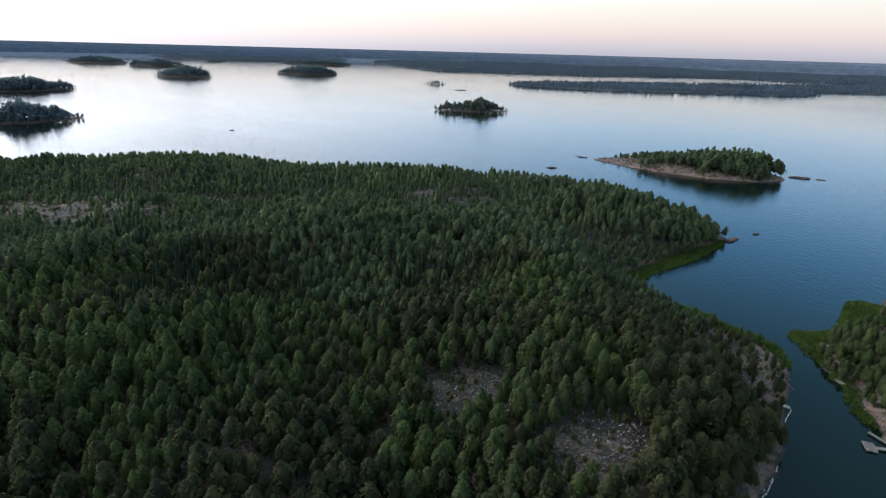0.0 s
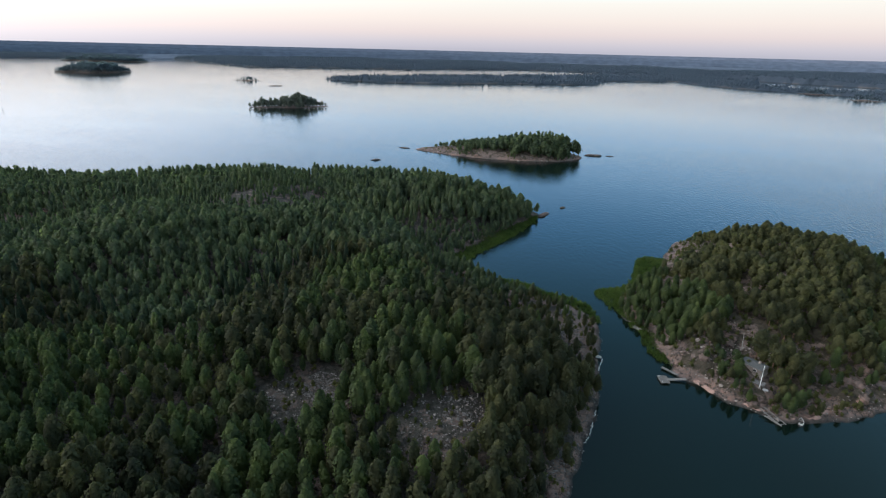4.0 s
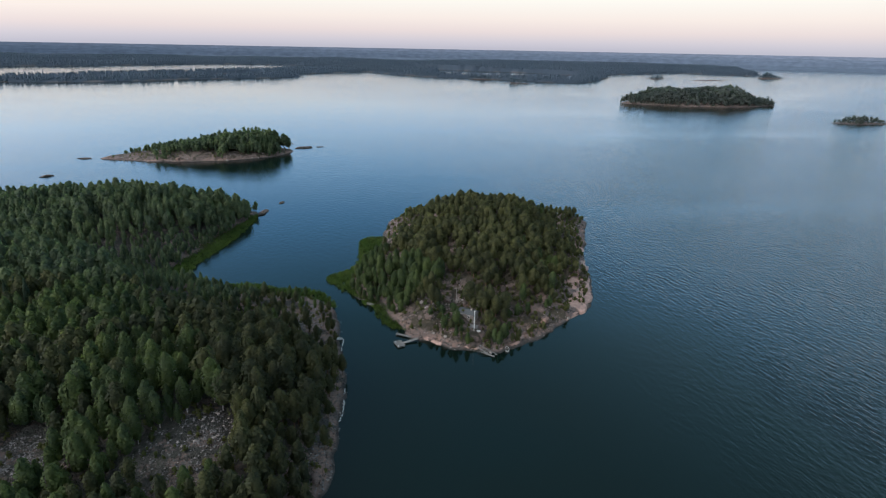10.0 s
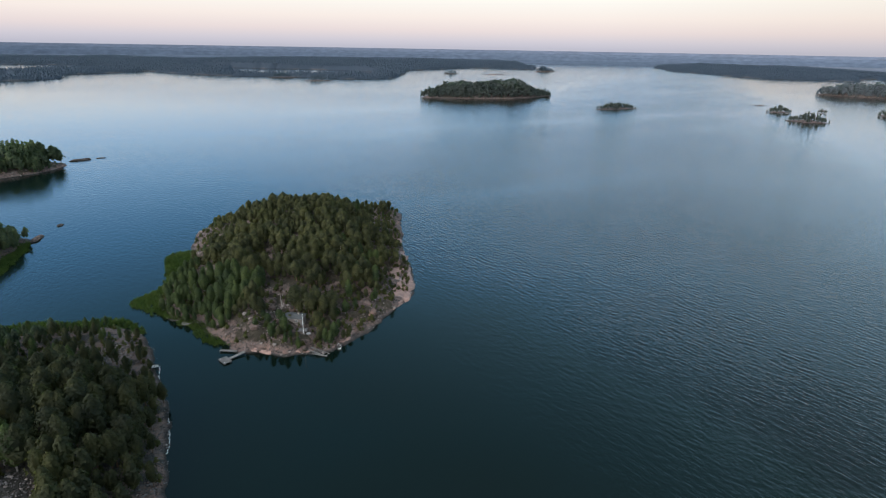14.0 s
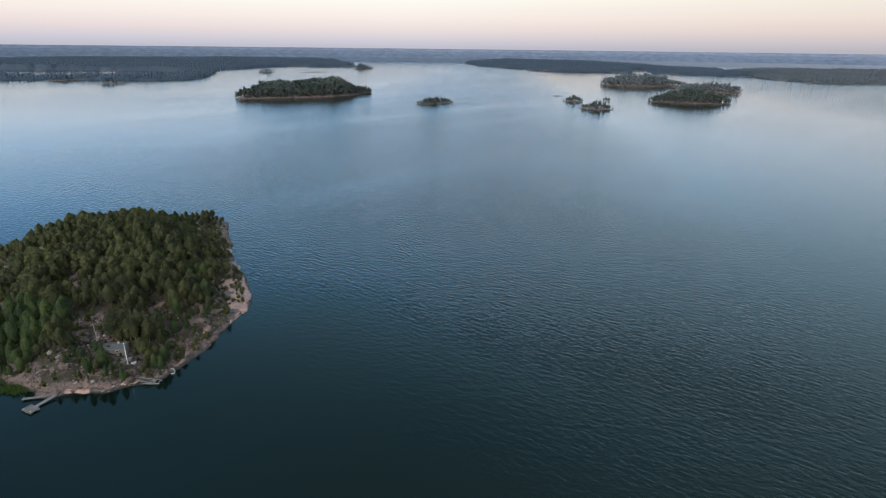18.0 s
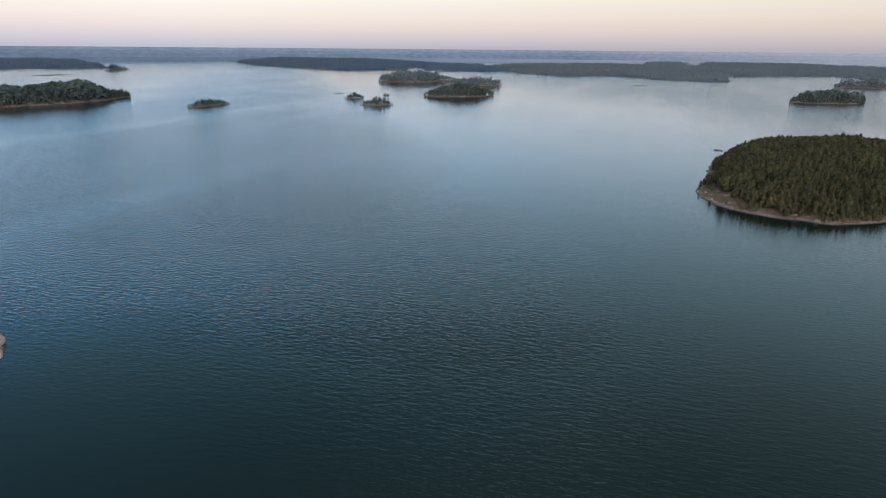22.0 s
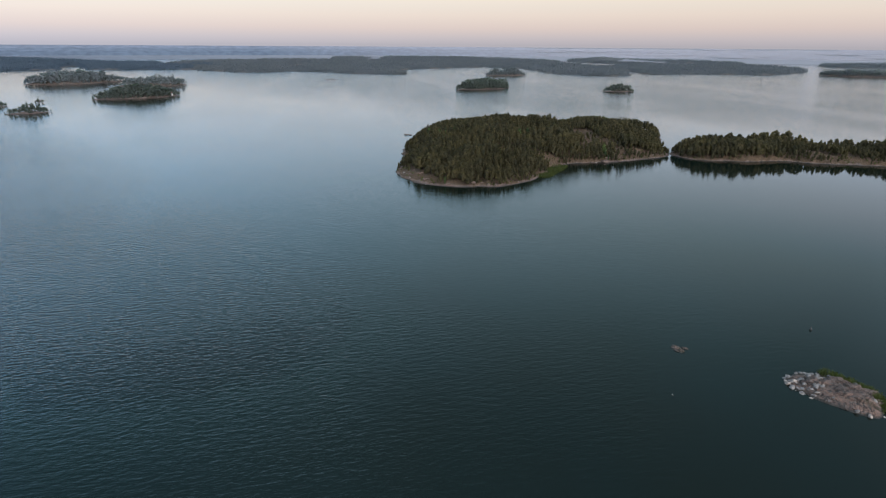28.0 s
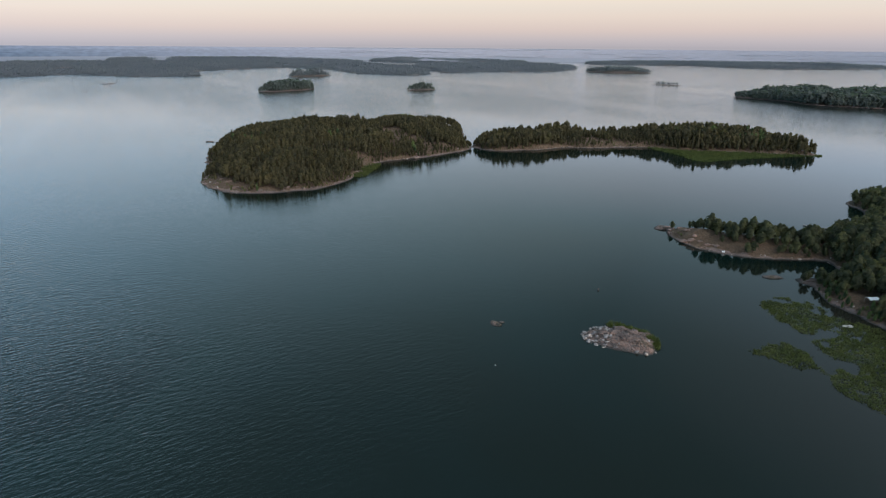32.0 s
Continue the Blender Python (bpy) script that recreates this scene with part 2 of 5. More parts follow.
def granite(name, veg, tone=1.0, lichen=0.46, low=((0.042, 0.040, 0.021), (0.080, 0.062, 0.040), (0.122, 0.092, 0.070)), top=3.0):
    m, nt, b = mat(name, 0.85)
    pos = position(nt)
    sep = nt.nodes.new("ShaderNodeSeparateXYZ")
    nt.links.new(pos, sep.inputs[0])
    n1 = noise_tex(nt, pos, 0.16, 6, 0.65)
    n2 = noise_tex(nt, pos, 1.1, 6, 0.7)
    n3 = noise_tex(nt, pos, 0.045, 4, 0.6)
    rock = ramp(nt, n1, [(0.30, (0.14, 0.125, 0.12)), (0.44, (0.27, 0.21, 0.19)), (0.55, (0.43, 0.29, 0.235)), (0.70, (0.58, 0.43, 0.36))])
    rock = mix(nt, maprange(nt, n3, 0.46, 0.56), (0.27, 0.205, 0.185), rock)
    rock = mix(nt, 1.0, rock, (tone * 1.05, tone * 0.93, tone * 0.86), "MULTIPLY")
    rock = mix(nt, maprange(nt, n2, lichen, lichen + 0.2), rock, (0.12, 0.115, 0.105))
    ridge = noise_tex(nt, pos, 0.22, 3, 0.6)
    crack = maprange(nt, maths(nt, "ABSOLUTE", maths(nt, "SUBTRACT", ridge, 0.5), 0.0), 0.0, 0.022)
    rock = mix(nt, crack, (0.06, 0.055, 0.05), rock)
    heath = ramp(nt, n2, list(zip((0.3, 0.55, 0.75), low)))
    hz = maths(nt, "ADD", maprange(nt, sep.outputs["Z"], 0.2 * top, top, 0.05, veg), maths(nt, "MULTIPLY", maths(nt, "SUBTRACT", n1, 0.5), 3.4))
    ground = mix(nt, maprange(nt, hz, 0.30, 0.55), rock, heath)
    shore = mix(nt, maprange(nt, maths(nt, "ADD", sep.outputs["Z"], maths(nt, "MULTIPLY", n2, 0.5)), 0.35, 0.75), (0.035, 0.033, 0.028), ground)
    nt.links.new(shore, b.inputs["Base Color"])
    bump(nt, b, maths(nt, "ADD", n2, maths(nt, "ADD", n1, crack)), 1.0, 1.5)
    return m


M_rock = granite("granite_heath", 0.52, 0.84)
M_coast = granite("mossy_granite", 0.62, 0.72, 0.46, ((0.036, 0.040, 0.026), (0.072, 0.066, 0.056), (0.125, 0.114, 0.106)))
M_brown = granite("brown_heath_granite", 1.05, 0.72, 0.50, ((0.058, 0.040, 0.020), (0.120, 0.074, 0.041), (0.190, 0.118, 0.075)), 1.5)
M_islet = granite("islet_granite", -0.1, 0.56, 0.48)
M_slab = granite("weathered_outcrop", 0.05, 0.80, 0.48)
M_bare = granite("bare_granite", 0.30, 0.62, 0.42)
M_stone = plain("grey_stone", (0.30, 0.255, 0.225), 0.85, 0, 1.4, 0.45)
M_darkstone = plain("lichened_stone", (0.18, 0.165, 0.158), 0.88, 0, 0.8, 0.55)
M_paleplank = plain("weathered_plank", (0.20, 0.19, 0.178), 0.8, 0, 2.5, 0.3)
M_darkplank = plain("dark_plank", (0.16, 0.15, 0.14), 0.85, 0, 2.5, 0.3)
M_white = plain("white_paint", (0.78, 0.78, 0.76), 0.5, 0, 3.0, 0.06)
M_roof = plain("grey_roof_felt", (0.075, 0.080, 0.080), 0.95, 0, 1.5, 0.2)
M_wallwood = plain("grey_board_wall", (0.22, 0.19, 0.17), 0.85, 0, 2.0, 0.2)
M_dark = plain("dark_metal", (0.05, 0.05, 0.05), 0.5, 0.6, 3.0, 0.2)
M_red = plain("faded_red_paint", (0.35, 0.07, 0.05), 0.6, 0, 3.0, 0.2)


WAKES = [((273, 1221), (541, 381), 7.0), ((60, 1400), (-420, 780), 5.0)]


def water_material():
    m, nt, b = mat("sea_water", 0.06)
    pos = position(nt)
    mp = add(nt, "ShaderNodeMapping")
    mp.vector_type = "TEXTURE"
    mp.inputs["Rotation"].default_value = (0, 0, radians(58))
    mp.inputs["Scale"].default_value = (2.6, 1.0, 1.0)
    nt.links.new(pos, mp.inputs["Vector"])
    w1 = noise_tex(nt, mp.outputs[0], 0.66, 2, 0.5)
    w2 = noise_tex(nt, mp.outputs[0], 1.5, 2, 0.5)
    big = noise_tex(nt, pos, 0.0045, 3, 0.5)
    # streaks of slick water
    mp2 = add(nt, "ShaderNodeMapping")
    mp2.vector_type = "TEXTURE"
    mp2.inputs["Rotation"].default_value = (0, 0, radians(-35))
    mp2.inputs["Scale"].default_value = (800, 110, 1.0)
    nt.links.new(pos, mp2.inputs["Vector"])
    st = noise_tex(nt, mp2.outputs[0], 1.0, 4, 0.55)
    slick = maprange(nt, st, 0.40, 0.62)
    # sheltered water to the south is calm
    sep = nt.nodes.new("ShaderNodeSeparateXYZ")
    nt.links.new(pos, sep.inputs[0])
    lee = maprange(nt, maths(nt, "ADD", sep.outputs["X"], maths(nt, "MULTIPLY", sep.outputs["Y"], 0.55)), -190, 60, 0.12, 1.0)
    out = nt.nodes.new("ShaderNodeVectorMath")
    out.operation = "LENGTH"
    nt.links.new(pos, out.inputs[0])
    lee = maths(nt, "MAXIMUM", lee, maprange(nt, out.outputs["Value"], 600, 1100))
    amp = maths(nt, "MULTIPLY", lee, maths(nt, "ADD", 0.8, maths(nt, "MULTIPLY", maprange(nt, big, 0.3, 0.7), 0.2)))
    amp = maths(nt, "MULTIPLY", amp, maprange(nt, st, 0.50, 0.66, 1.0, 0.68))
    # the narrow sound lies sheltered
    snd = nt.nodes.new("ShaderNodeVectorMath")
    snd.operation = "DISTANCE"
    nt.links.new(pos, snd.inputs[0])
    snd.inputs[1].default_value = (82, 125, 0)
    amp = maths(nt, "MULTIPLY", amp, maprange(nt, snd.outputs["Value"], 50, 160, 0.10, 1.0))
    bay = nt.nodes.new("ShaderNodeVectorMath")
    bay.operation = "DISTANCE"
    nt.links.new(pos, bay.inputs[0])
    bay.inputs[1].default_value = (150, 255, 0)
    amp = maths(nt, "MULTIPLY", amp, maprange(nt, bay.outputs["Value"], 50, 230, 0.40, 1.0))
    # calm far water, calmest in the north-west
    amp = maths(nt, "MULTIPLY", amp, maprange(nt, out.outputs["Value"], 450, 1700, 1.0, 0.75))
    nw = maths(nt, "MAXIMUM", maprange(nt, sep.outputs["Y"], 380, 800, 1.0, 0.55), maprange(nt, sep.outputs["X"], 300, 900, 0.0, 1.0))
    amp = maths(nt, "MULTIPLY", amp, nw)
    amp = maths(nt, "MULTIPLY", amp, maprange(nt, sep.outputs["Y"], 170, 330, 1.0, 0.55))
    cove = nt.nodes.new("ShaderNodeVectorMath")
    cove.operation = "DISTANCE"
    nt.links.new(pos, cove.inputs[0])
    cove.inputs[1].default_value = (95, 50, 0)
    amp = maths(nt, "MULTIPLY", amp, maprange(nt, cove.outputs["Value"], 40, 130, 0.30, 1.0))
    # long wake lines left by boats
    for (ax, ay), (bx, by), half in WAKES:
        n = Vector((by - ay, ax - bx)).normalized()
        ln = nt.nodes.new("ShaderNodeVectorMath")
        ln.operation = "DOT_PRODUCT"
        nt.links.new(pos, ln.inputs[0])
        ln.inputs[1].default_value = (n.x, n.y, 0)
        off = maths(nt, "ADD", maths(nt, "SUBTRACT", ln.outputs["Value"], ax * n.x + ay * n.y), maths(nt, "MULTIPLY", maths(nt, "SUBTRACT", big, 0.5), 60.0))
        amp = maths(nt, "MULTIPLY", amp, maths(nt, "MAXIMUM", maprange(nt, maths(nt, "ABSOLUTE", off, 0.0), half * 0.3, half, 0.5, 1.0), maprange(nt, sep.outputs["Y"], 620, 240)))
    amp = maths(nt, "MULTIPLY", amp, maths(nt, "MAXIMUM", maprange(nt, sep.outputs["Y"], -170, 0, 0.26, 1.0), maprange(nt, sep.outputs["Y"], -420, -900, 0.0, 0.95)))
    h = maths(nt, "ADD", maths(nt, "MULTIPLY", w1, 1.0), maths(nt, "MULTIPLY", w2, 0.50))
    bp = add(nt, "ShaderNodeBump", Distance=0.58)
    nt.links.new(maths(nt, "MULTIPLY", amp, 0.75), bp.inputs["Strength"])
    nt.links.new(h, bp.inputs["Height"])
    nt.links.new(bp.outputs[0], b.inputs["Normal"])
    nt.links.new(maths(nt, "ADD", 0.05, maths(nt, "MULTIPLY", maths(nt, "MULTIPLY", slick, lee), 0.03)), b.inputs["Roughness"])
    col = ramp(nt, noise_tex(nt, pos, 0.011, 2), [(0.35, (0.0034, 0.0080, 0.0058)), (0.65, (0.0026, 0.0095, 0.0086))])
    mud = nt.nodes.new("ShaderNodeVectorMath")
    mud.operation = "DISTANCE"
    nt.links.new(pos, mud.inputs[0])
    mud.inputs[1].default_value = (-95, -215, 0)
    col = mix(nt, maprange(nt, maths(nt, "ADD", mud.outputs["Value"], maths(nt, "MULTIPLY", big, 40.0)), 45, 120, 0.9, 0.0), col, (0.017, 0.016, 0.013))
    nt.links.new(col, b.inputs["Base Color"])
    b.inputs["IOR"].default_value = 1.333
    return m


M_water = water_material()


# ---------------------------------------------------------------- mesh helpers
def mesh(name, verts, faces, material):
    me = bpy.data.meshes.new(name)
    verts = np.asarray(verts, dtype=np.float32)
    if isinstance(faces, np.ndarray):
        k = faces.shape[1]
        me.vertices.add(len(verts))
        me.vertices.foreach_set("co", verts.ravel())
        me.loops.add(faces.size)
        me.loops.foreach_set("vertex_index", faces.astype(np.int32).ravel())
        me.polygons.add(len(faces))
        me.polygons.foreach_set("loop_start", np.arange(0, faces.size, k, dtype=np.int32))
        me.update(calc_edges=True)
    else:
        me.from_pydata([tuple(v) for v in verts.tolist()], [], faces)
    me.materials.append(material)
    return me


def smooth(me):
    me.polygons.foreach_set("use_smooth", [True] * len(me.polygons))
    return me


def part(name, data, material, parent=None, label=""):
    """Link a bmesh or a mesh as one object, under parent if given."""
    if isinstance(data, bmesh.types.BMesh):
        me = bpy.data.meshes.new(name)
        data.to_mesh(me)
        data.free()
        me.materials.append(material)
        data = me
    ob = new(name, data)
    ob.parent = parent
    if label:
        ob["label"] = label
    return ob


def empty(name, m):
    ob = new(name)
    ob.matrix_basis = m
    return ob


def box_bm(sx, sy, sz, at=(0, 0, 0), turn=(0, 0, 0), bevel=0.0):
    bm = bmesh.new()
    bmesh.ops.create_cube(bm, size=1.0)
    bmesh.ops.scale(bm, vec=(sx, sy, sz), verts=bm.verts)
    if bevel:
        bmesh.ops.bevel(bm, geom=bm.edges[:], offset=bevel, segments=1, affect="EDGES")
    bm.transform(pose(*at, *turn))
    return bm


def rod_bm(r0, r1, a, b, seg=8):
    """A tapered round rod from a to b."""
    a, b = Vector(a), Vector(b)
    bm = bmesh.new()
    bmesh.ops.create_cone(bm, cap_ends=True, segments=seg, radius1=r0, radius2=r1, depth=(b - a).length)
    bm.transform(Matrix.Translation((a + b) / 2) @ (b - a).to_track_quat("Z", "Y").to_matrix().to_4x4())
    return bm


# ---------------------------------------------------------------- plan: outlines of the land
def closed_curve(pts, step):
    """A smooth closed outline through the plan's corner points."""
    p = np.array(pts, float)
    n = len(p)
    out = []
    for i in range(n):
        a, b, c, d = p[i - 1], p[i], p[(i + 1) % n], p[(i + 2) % n]
        k = max(2, int(np.hypot(*(c - b)) / step))
        for t in np.arange(k) / k:
            out.append(0.5 * (2 * b + (c - a) * t + (2 * a - 5 * b + 4 * c - d) * t * t + (3 * b - a - 3 * c + d) * t ** 3))
    return np.array(out)


def inside_distance(px, py, poly):
    """Distance to the outline, positive inside."""
    best = np.full(px.shape, 1e18)
    odd = np.zeros(px.shape, bool)
    q = np.roll(poly, -1, 0)
    for (ax, ay), (bx, by) in zip(poly, q):
        dx, dy = bx - ax, by - ay
        t = np.clip(((px - ax) * dx + (py - ay) * dy) / (dx * dx + dy * dy + 1e-12), 0, 1)
        best = np.minimum(best, (px - ax - t * dx) ** 2 + (py - ay - t * dy) ** 2)
        if ay != by:
            odd ^= ((ay > py) != (by > py)) & (px < ax + (py - ay) * dx / dy)
    return np.where(odd, 1, -1) * np.sqrt(best)


def lattice(seed):
    return np.random.default_rng(seed).random((256, 256))


LAT = [lattice(s) for s in range(6)]


def vnoise(x, y, size, k=0):
    """Smooth value noise, 0 to 1, with cells of that many metres."""
    x, y = np.asarray(x, float) / size + 300, np.asarray(y, float) / size + 300
    i, j = np.floor(x).astype(int), np.floor(y).astype(int)
    u, v = x - i, y - j
    u, v = u * u * (3 - 2 * u), v * v * (3 - 2 * v)
    L = LAT[k]
    g = lambda a, b: L[a % 256, b % 256]
    return (g(i, j) * (1 - u) + g(i + 1, j) * u) * (1 - v) + (g(i, j + 1) * (1 - u) + g(i + 1, j + 1) * u) * v


class Land:
    """An island or a stretch of coast: an outline, a shore profile and hills (x, y, radius, height)."""

    def __init__(self, outline, hills=(), base=3.0, reach=12.0, rough=1.0, wobble=2.0, step=4.0, roll=0.0):
        self.roll = roll
        self.poly = closed_curve(outline, step)
        self.hills, self.base, self.reach, self.rough, self.wobble = hills, base, reach, rough, wobble

    def shore(self, x, y):
        w = self.wobble
        return inside_distance(x, y, self.poly) + w * (vnoise(x, y, 9, 1) - 0.5) * 1.6 + w * (vnoise(x, y, 3.4, 2) - 0.5) * 0.8

    def height(self, x, y, d=None):
        d = self.shore(x, y) if d is None else d
        up = np.clip(d, 0, None)
        s = 1 - np.exp(-up / self.reach)
        h = self.base
        for hx, hy, r, t in self.hills:
            h = h + t * np.exp(-((x - hx) ** 2 + (y - hy) ** 2) / (r * r))
        h = h + self.roll * (vnoise(x, y, 52, 5) - 0.5) * np.clip(up / 30, 0, 1)
        z = s * h + self.rough * np.clip(up / 3, 0, 1) * ((vnoise(x, y, 17, 3) - 0.5) * 2.4 + (vnoise(x, y, 5, 4) - 0.5) * 1.3 + (vnoise(x, y, 2.1, 5) - 0.5) * 0.6)
        z = np.where(d > 0, np.maximum(z, 0.12 + 0.1 * np.minimum(up, 6)), d * 0.35)
        return z

    def sheet(self, name, res, material):
        lo, hi = self.poly.min(0) - 6, self.poly.max(0) + 6
        xs, ys = np.arange(lo[0], hi[0] + res, res), np.arange(lo[1], hi[1] + res, res)
        X, Y = np.meshgrid(xs, ys, indexing="ij")
        D = self.shore(X, Y)
        Z = self.height(X, Y, D)
        keep = D > -3 - res
        ok = keep[:-1, :-1] & keep[1:, :-1] & keep[1:, 1:] & keep[:-1, 1:]
        idx = np.arange(X.size).reshape(X.shape)
        f = np.stack([idx[:-1, :-1][ok], idx[1:, :-1][ok], idx[1:, 1:][ok], idx[:-1, 1:][ok]], 1)
        used, inv = np.unique(f, return_inverse=True)
        v = np.stack([X.ravel(), Y.ravel(), Z.ravel()], 1)[used]
        return smooth(mesh(name, v, inv.reshape(f.shape), material))


def oval(cx, cy, half, depth, ang, seed=0, n=18):
    """An uneven outline for a small island, drawn out into low points at its ends."""
    r = np.random.default_rng(seed)
    a = np.linspace(0, 2 * math.pi, n, endpoint=False)
    k = 1 + (r.random(n) - 0.5) * 0.5
    u, v = half * np.cos(a) * (1 + (r.random(n) - 0.5) * 0.06), depth * np.sin(a) * k * (1.1 - 0.15 * np.abs(np.cos(a)))
    c, s = math.cos(radians(ang)), math.sin(radians(ang))
    return [(cx + p * c - q * s, cy + p * s + q * c) for p, q in zip(u, v)]


# ---------------------------------------------------------------- tree shapes
def leaf_cards(r, at, out, size):
    """Small leaf clumps at points with outward directions."""
    n = len(at)
    t = r.normal(0, 1, (n, 3))
    nrm = out + r.normal(0, 0.30, (n, 3)) + [0, 0, 0.3]
    nrm /= np.linalg.norm(nrm, axis=1)[:, None]
    t -= nrm * (t * nrm).sum(1)[:, None]
    t /= np.linalg.norm(t, axis=1)[:, None]
    b = np.cross(nrm, t)
    s = size * r.uniform(0.65, 1.35, n)[:, None]
    v = np.stack([at - t * s * 0.9 - b * s * 0.6, at + t * s * 0.9 - b * s * 0.6, at + b * s + nrm * s * 0.3], 1).reshape(-1, 3)
    return v, np.arange(3 * n).reshape(n, 3)


def join(chunks):
    vs, fs, k = [], [], 0
    for v, f in chunks:
        vs.append(v)
        fs.append(f + k)
        k += len(v)
    return np.concatenate(vs), np.concatenate(fs)


def profile(kind, u):
    """Crown radius at the share u of its height, for a tree one metre high."""
    if kind == "birch":
        return 0.152 * np.sin(math.pi * np.clip(u, 0, 1) ** 0.80) ** 0.62
    if kind == "pine":
        return 0.168 * np.sin(math.pi * np.clip(u, 0, 1) ** 0.88) ** 0.65
    return 0.155 * (1 - u) ** 0.85 * np.clip(u * 9, 0.25, 1)


def crown(kind, seed, cards):
    """A crown for a tree one metre high: leaf clumps over an uneven core."""
    r = np.random.default_rng(seed)
    z0, z1 = {"birch": (0.16, 1.0), "pine": (0.24, 0.98), "spruce": (0.06, 1.02)}[kind]
    ph = r.uniform(0, 6.28, 4)
    rag = {"birch": 0.16, "pine": 0.26, "spruce": 0.12}[kind]

    def swell(a, u):
        return 1 + rag * (np.sin(2 * a + ph[0] + 5 * u) + np.sin(3 * a + ph[1] - 9 * u) * 0.7 + np.sin(a * 5 + ph[2] + 17 * u) * 0.5)

    u = ((np.arange(cards) + r.random(cards)) / cards) ** 0.85
    a = np.arange(cards) * 2.39996 + r.normal(0, 0.3, cards)
    rad = profile(kind, u) * swell(a, u) * r.uniform(0.82, 1.1, cards)
    lean = r.normal(0, 0.02, 2)
    at = np.stack([rad * np.cos(a) + lean[0] * u, rad * np.sin(a) + lean[1] * u, z0 + (z1 - z0) * u], 1)
    out = np.stack([np.cos(a), np.sin(a), 0.15 + 1.2 * np.clip(u - 0.5, 0, 1)], 1)
    size = {"birch": 0.046, "pine": 0.048, "spruce": 0.044}[kind] * (160 / cards) ** 0.5 * 0.95
    chunks = [leaf_cards(r, at, out, size)]
    us = np.array([0.0, 0.35, 0.78]) if cards > 20 else np.array([0.08, 0.55])
    sides = 5 if cards > 20 else 4
    aa = np.arange(sides) * 2 * math.pi / sides
    ring = [np.stack([0.86 * profile(kind, np.full(sides, max(q, 0.06))) * swell(aa, q) * np.cos(aa), 0.86 * profile(kind, np.full(sides, max(q, 0.06))) * swell(aa, q) * np.sin(aa), np.full(sides, z0 + (z1 - z0) * q)], 1) for q in us]
    v = np.concatenate(ring + [np.array([[lean[0], lean[1], z0 + 0.97 * (z1 - z0)]])])
    f = []
    for q in range(len(us) - 1):
        for k in range(sides):
            p, w = q * sides + k, q * sides + (k + 1) % sides
            f += [(p, w, w + sides), (p, w + sides, p + sides)]
    top = len(v) - 1
    f += [(top - sides + k, top - sides + (k + 1) % sides, top) for k in range(sides)]
    chunks.append((v, np.array(f)))
    return join(chunks)


LEAF = {"birch": M_birch, "pine": M_pine, "spruce": M_spruce}
LOD = {k: {n: [crown(k, 10 * n + s, n) for s in range(5)] for n in (230, 96, 30, 9)} for k in LEAF}


def trunk_shape(kind):
    """Tapered trunk with a few limbs, one metre high tree."""
    bm = rod_bm(0.017, 0.006, (0, 0, -0.02), (0.01, 0, 0.86), 6)
    for a, z, l in ((0.4, 0.42, 0.16), (2.4, 0.52, 0.15), (4.2, 0.60, 0.13), (5.5, 0.70, 0.10)):
        limb = rod_bm(0.006, 0.003, (0, 0, z), (l * math.cos(a), l * math.sin(a), z + 0.09), 4)
        tmp = bpy.data.meshes.new("limb")
        limb.to_mesh(tmp)
        limb.free()
        bm.from_mesh(tmp)
        bpy.data.meshes.remove(tmp)
    me = bpy.data.meshes.new(kind + "_trunk")
    bm.to_mesh(me)
    bm.free()
    me.materials.append(M_birchbark if kind == "birch" else M_trunk)
    return me


NAMES = {"birch": ("birch_tree", "leafy birch tree with a rounded fresh green crown"),
         "pine": ("pine_tree", "pine tree with an uneven olive green crown"),
         "spruce": ("spruce_tree", "slender dark green spruce tree")}
TREES = []      # (kind, x, y, z, height, turn, land name)


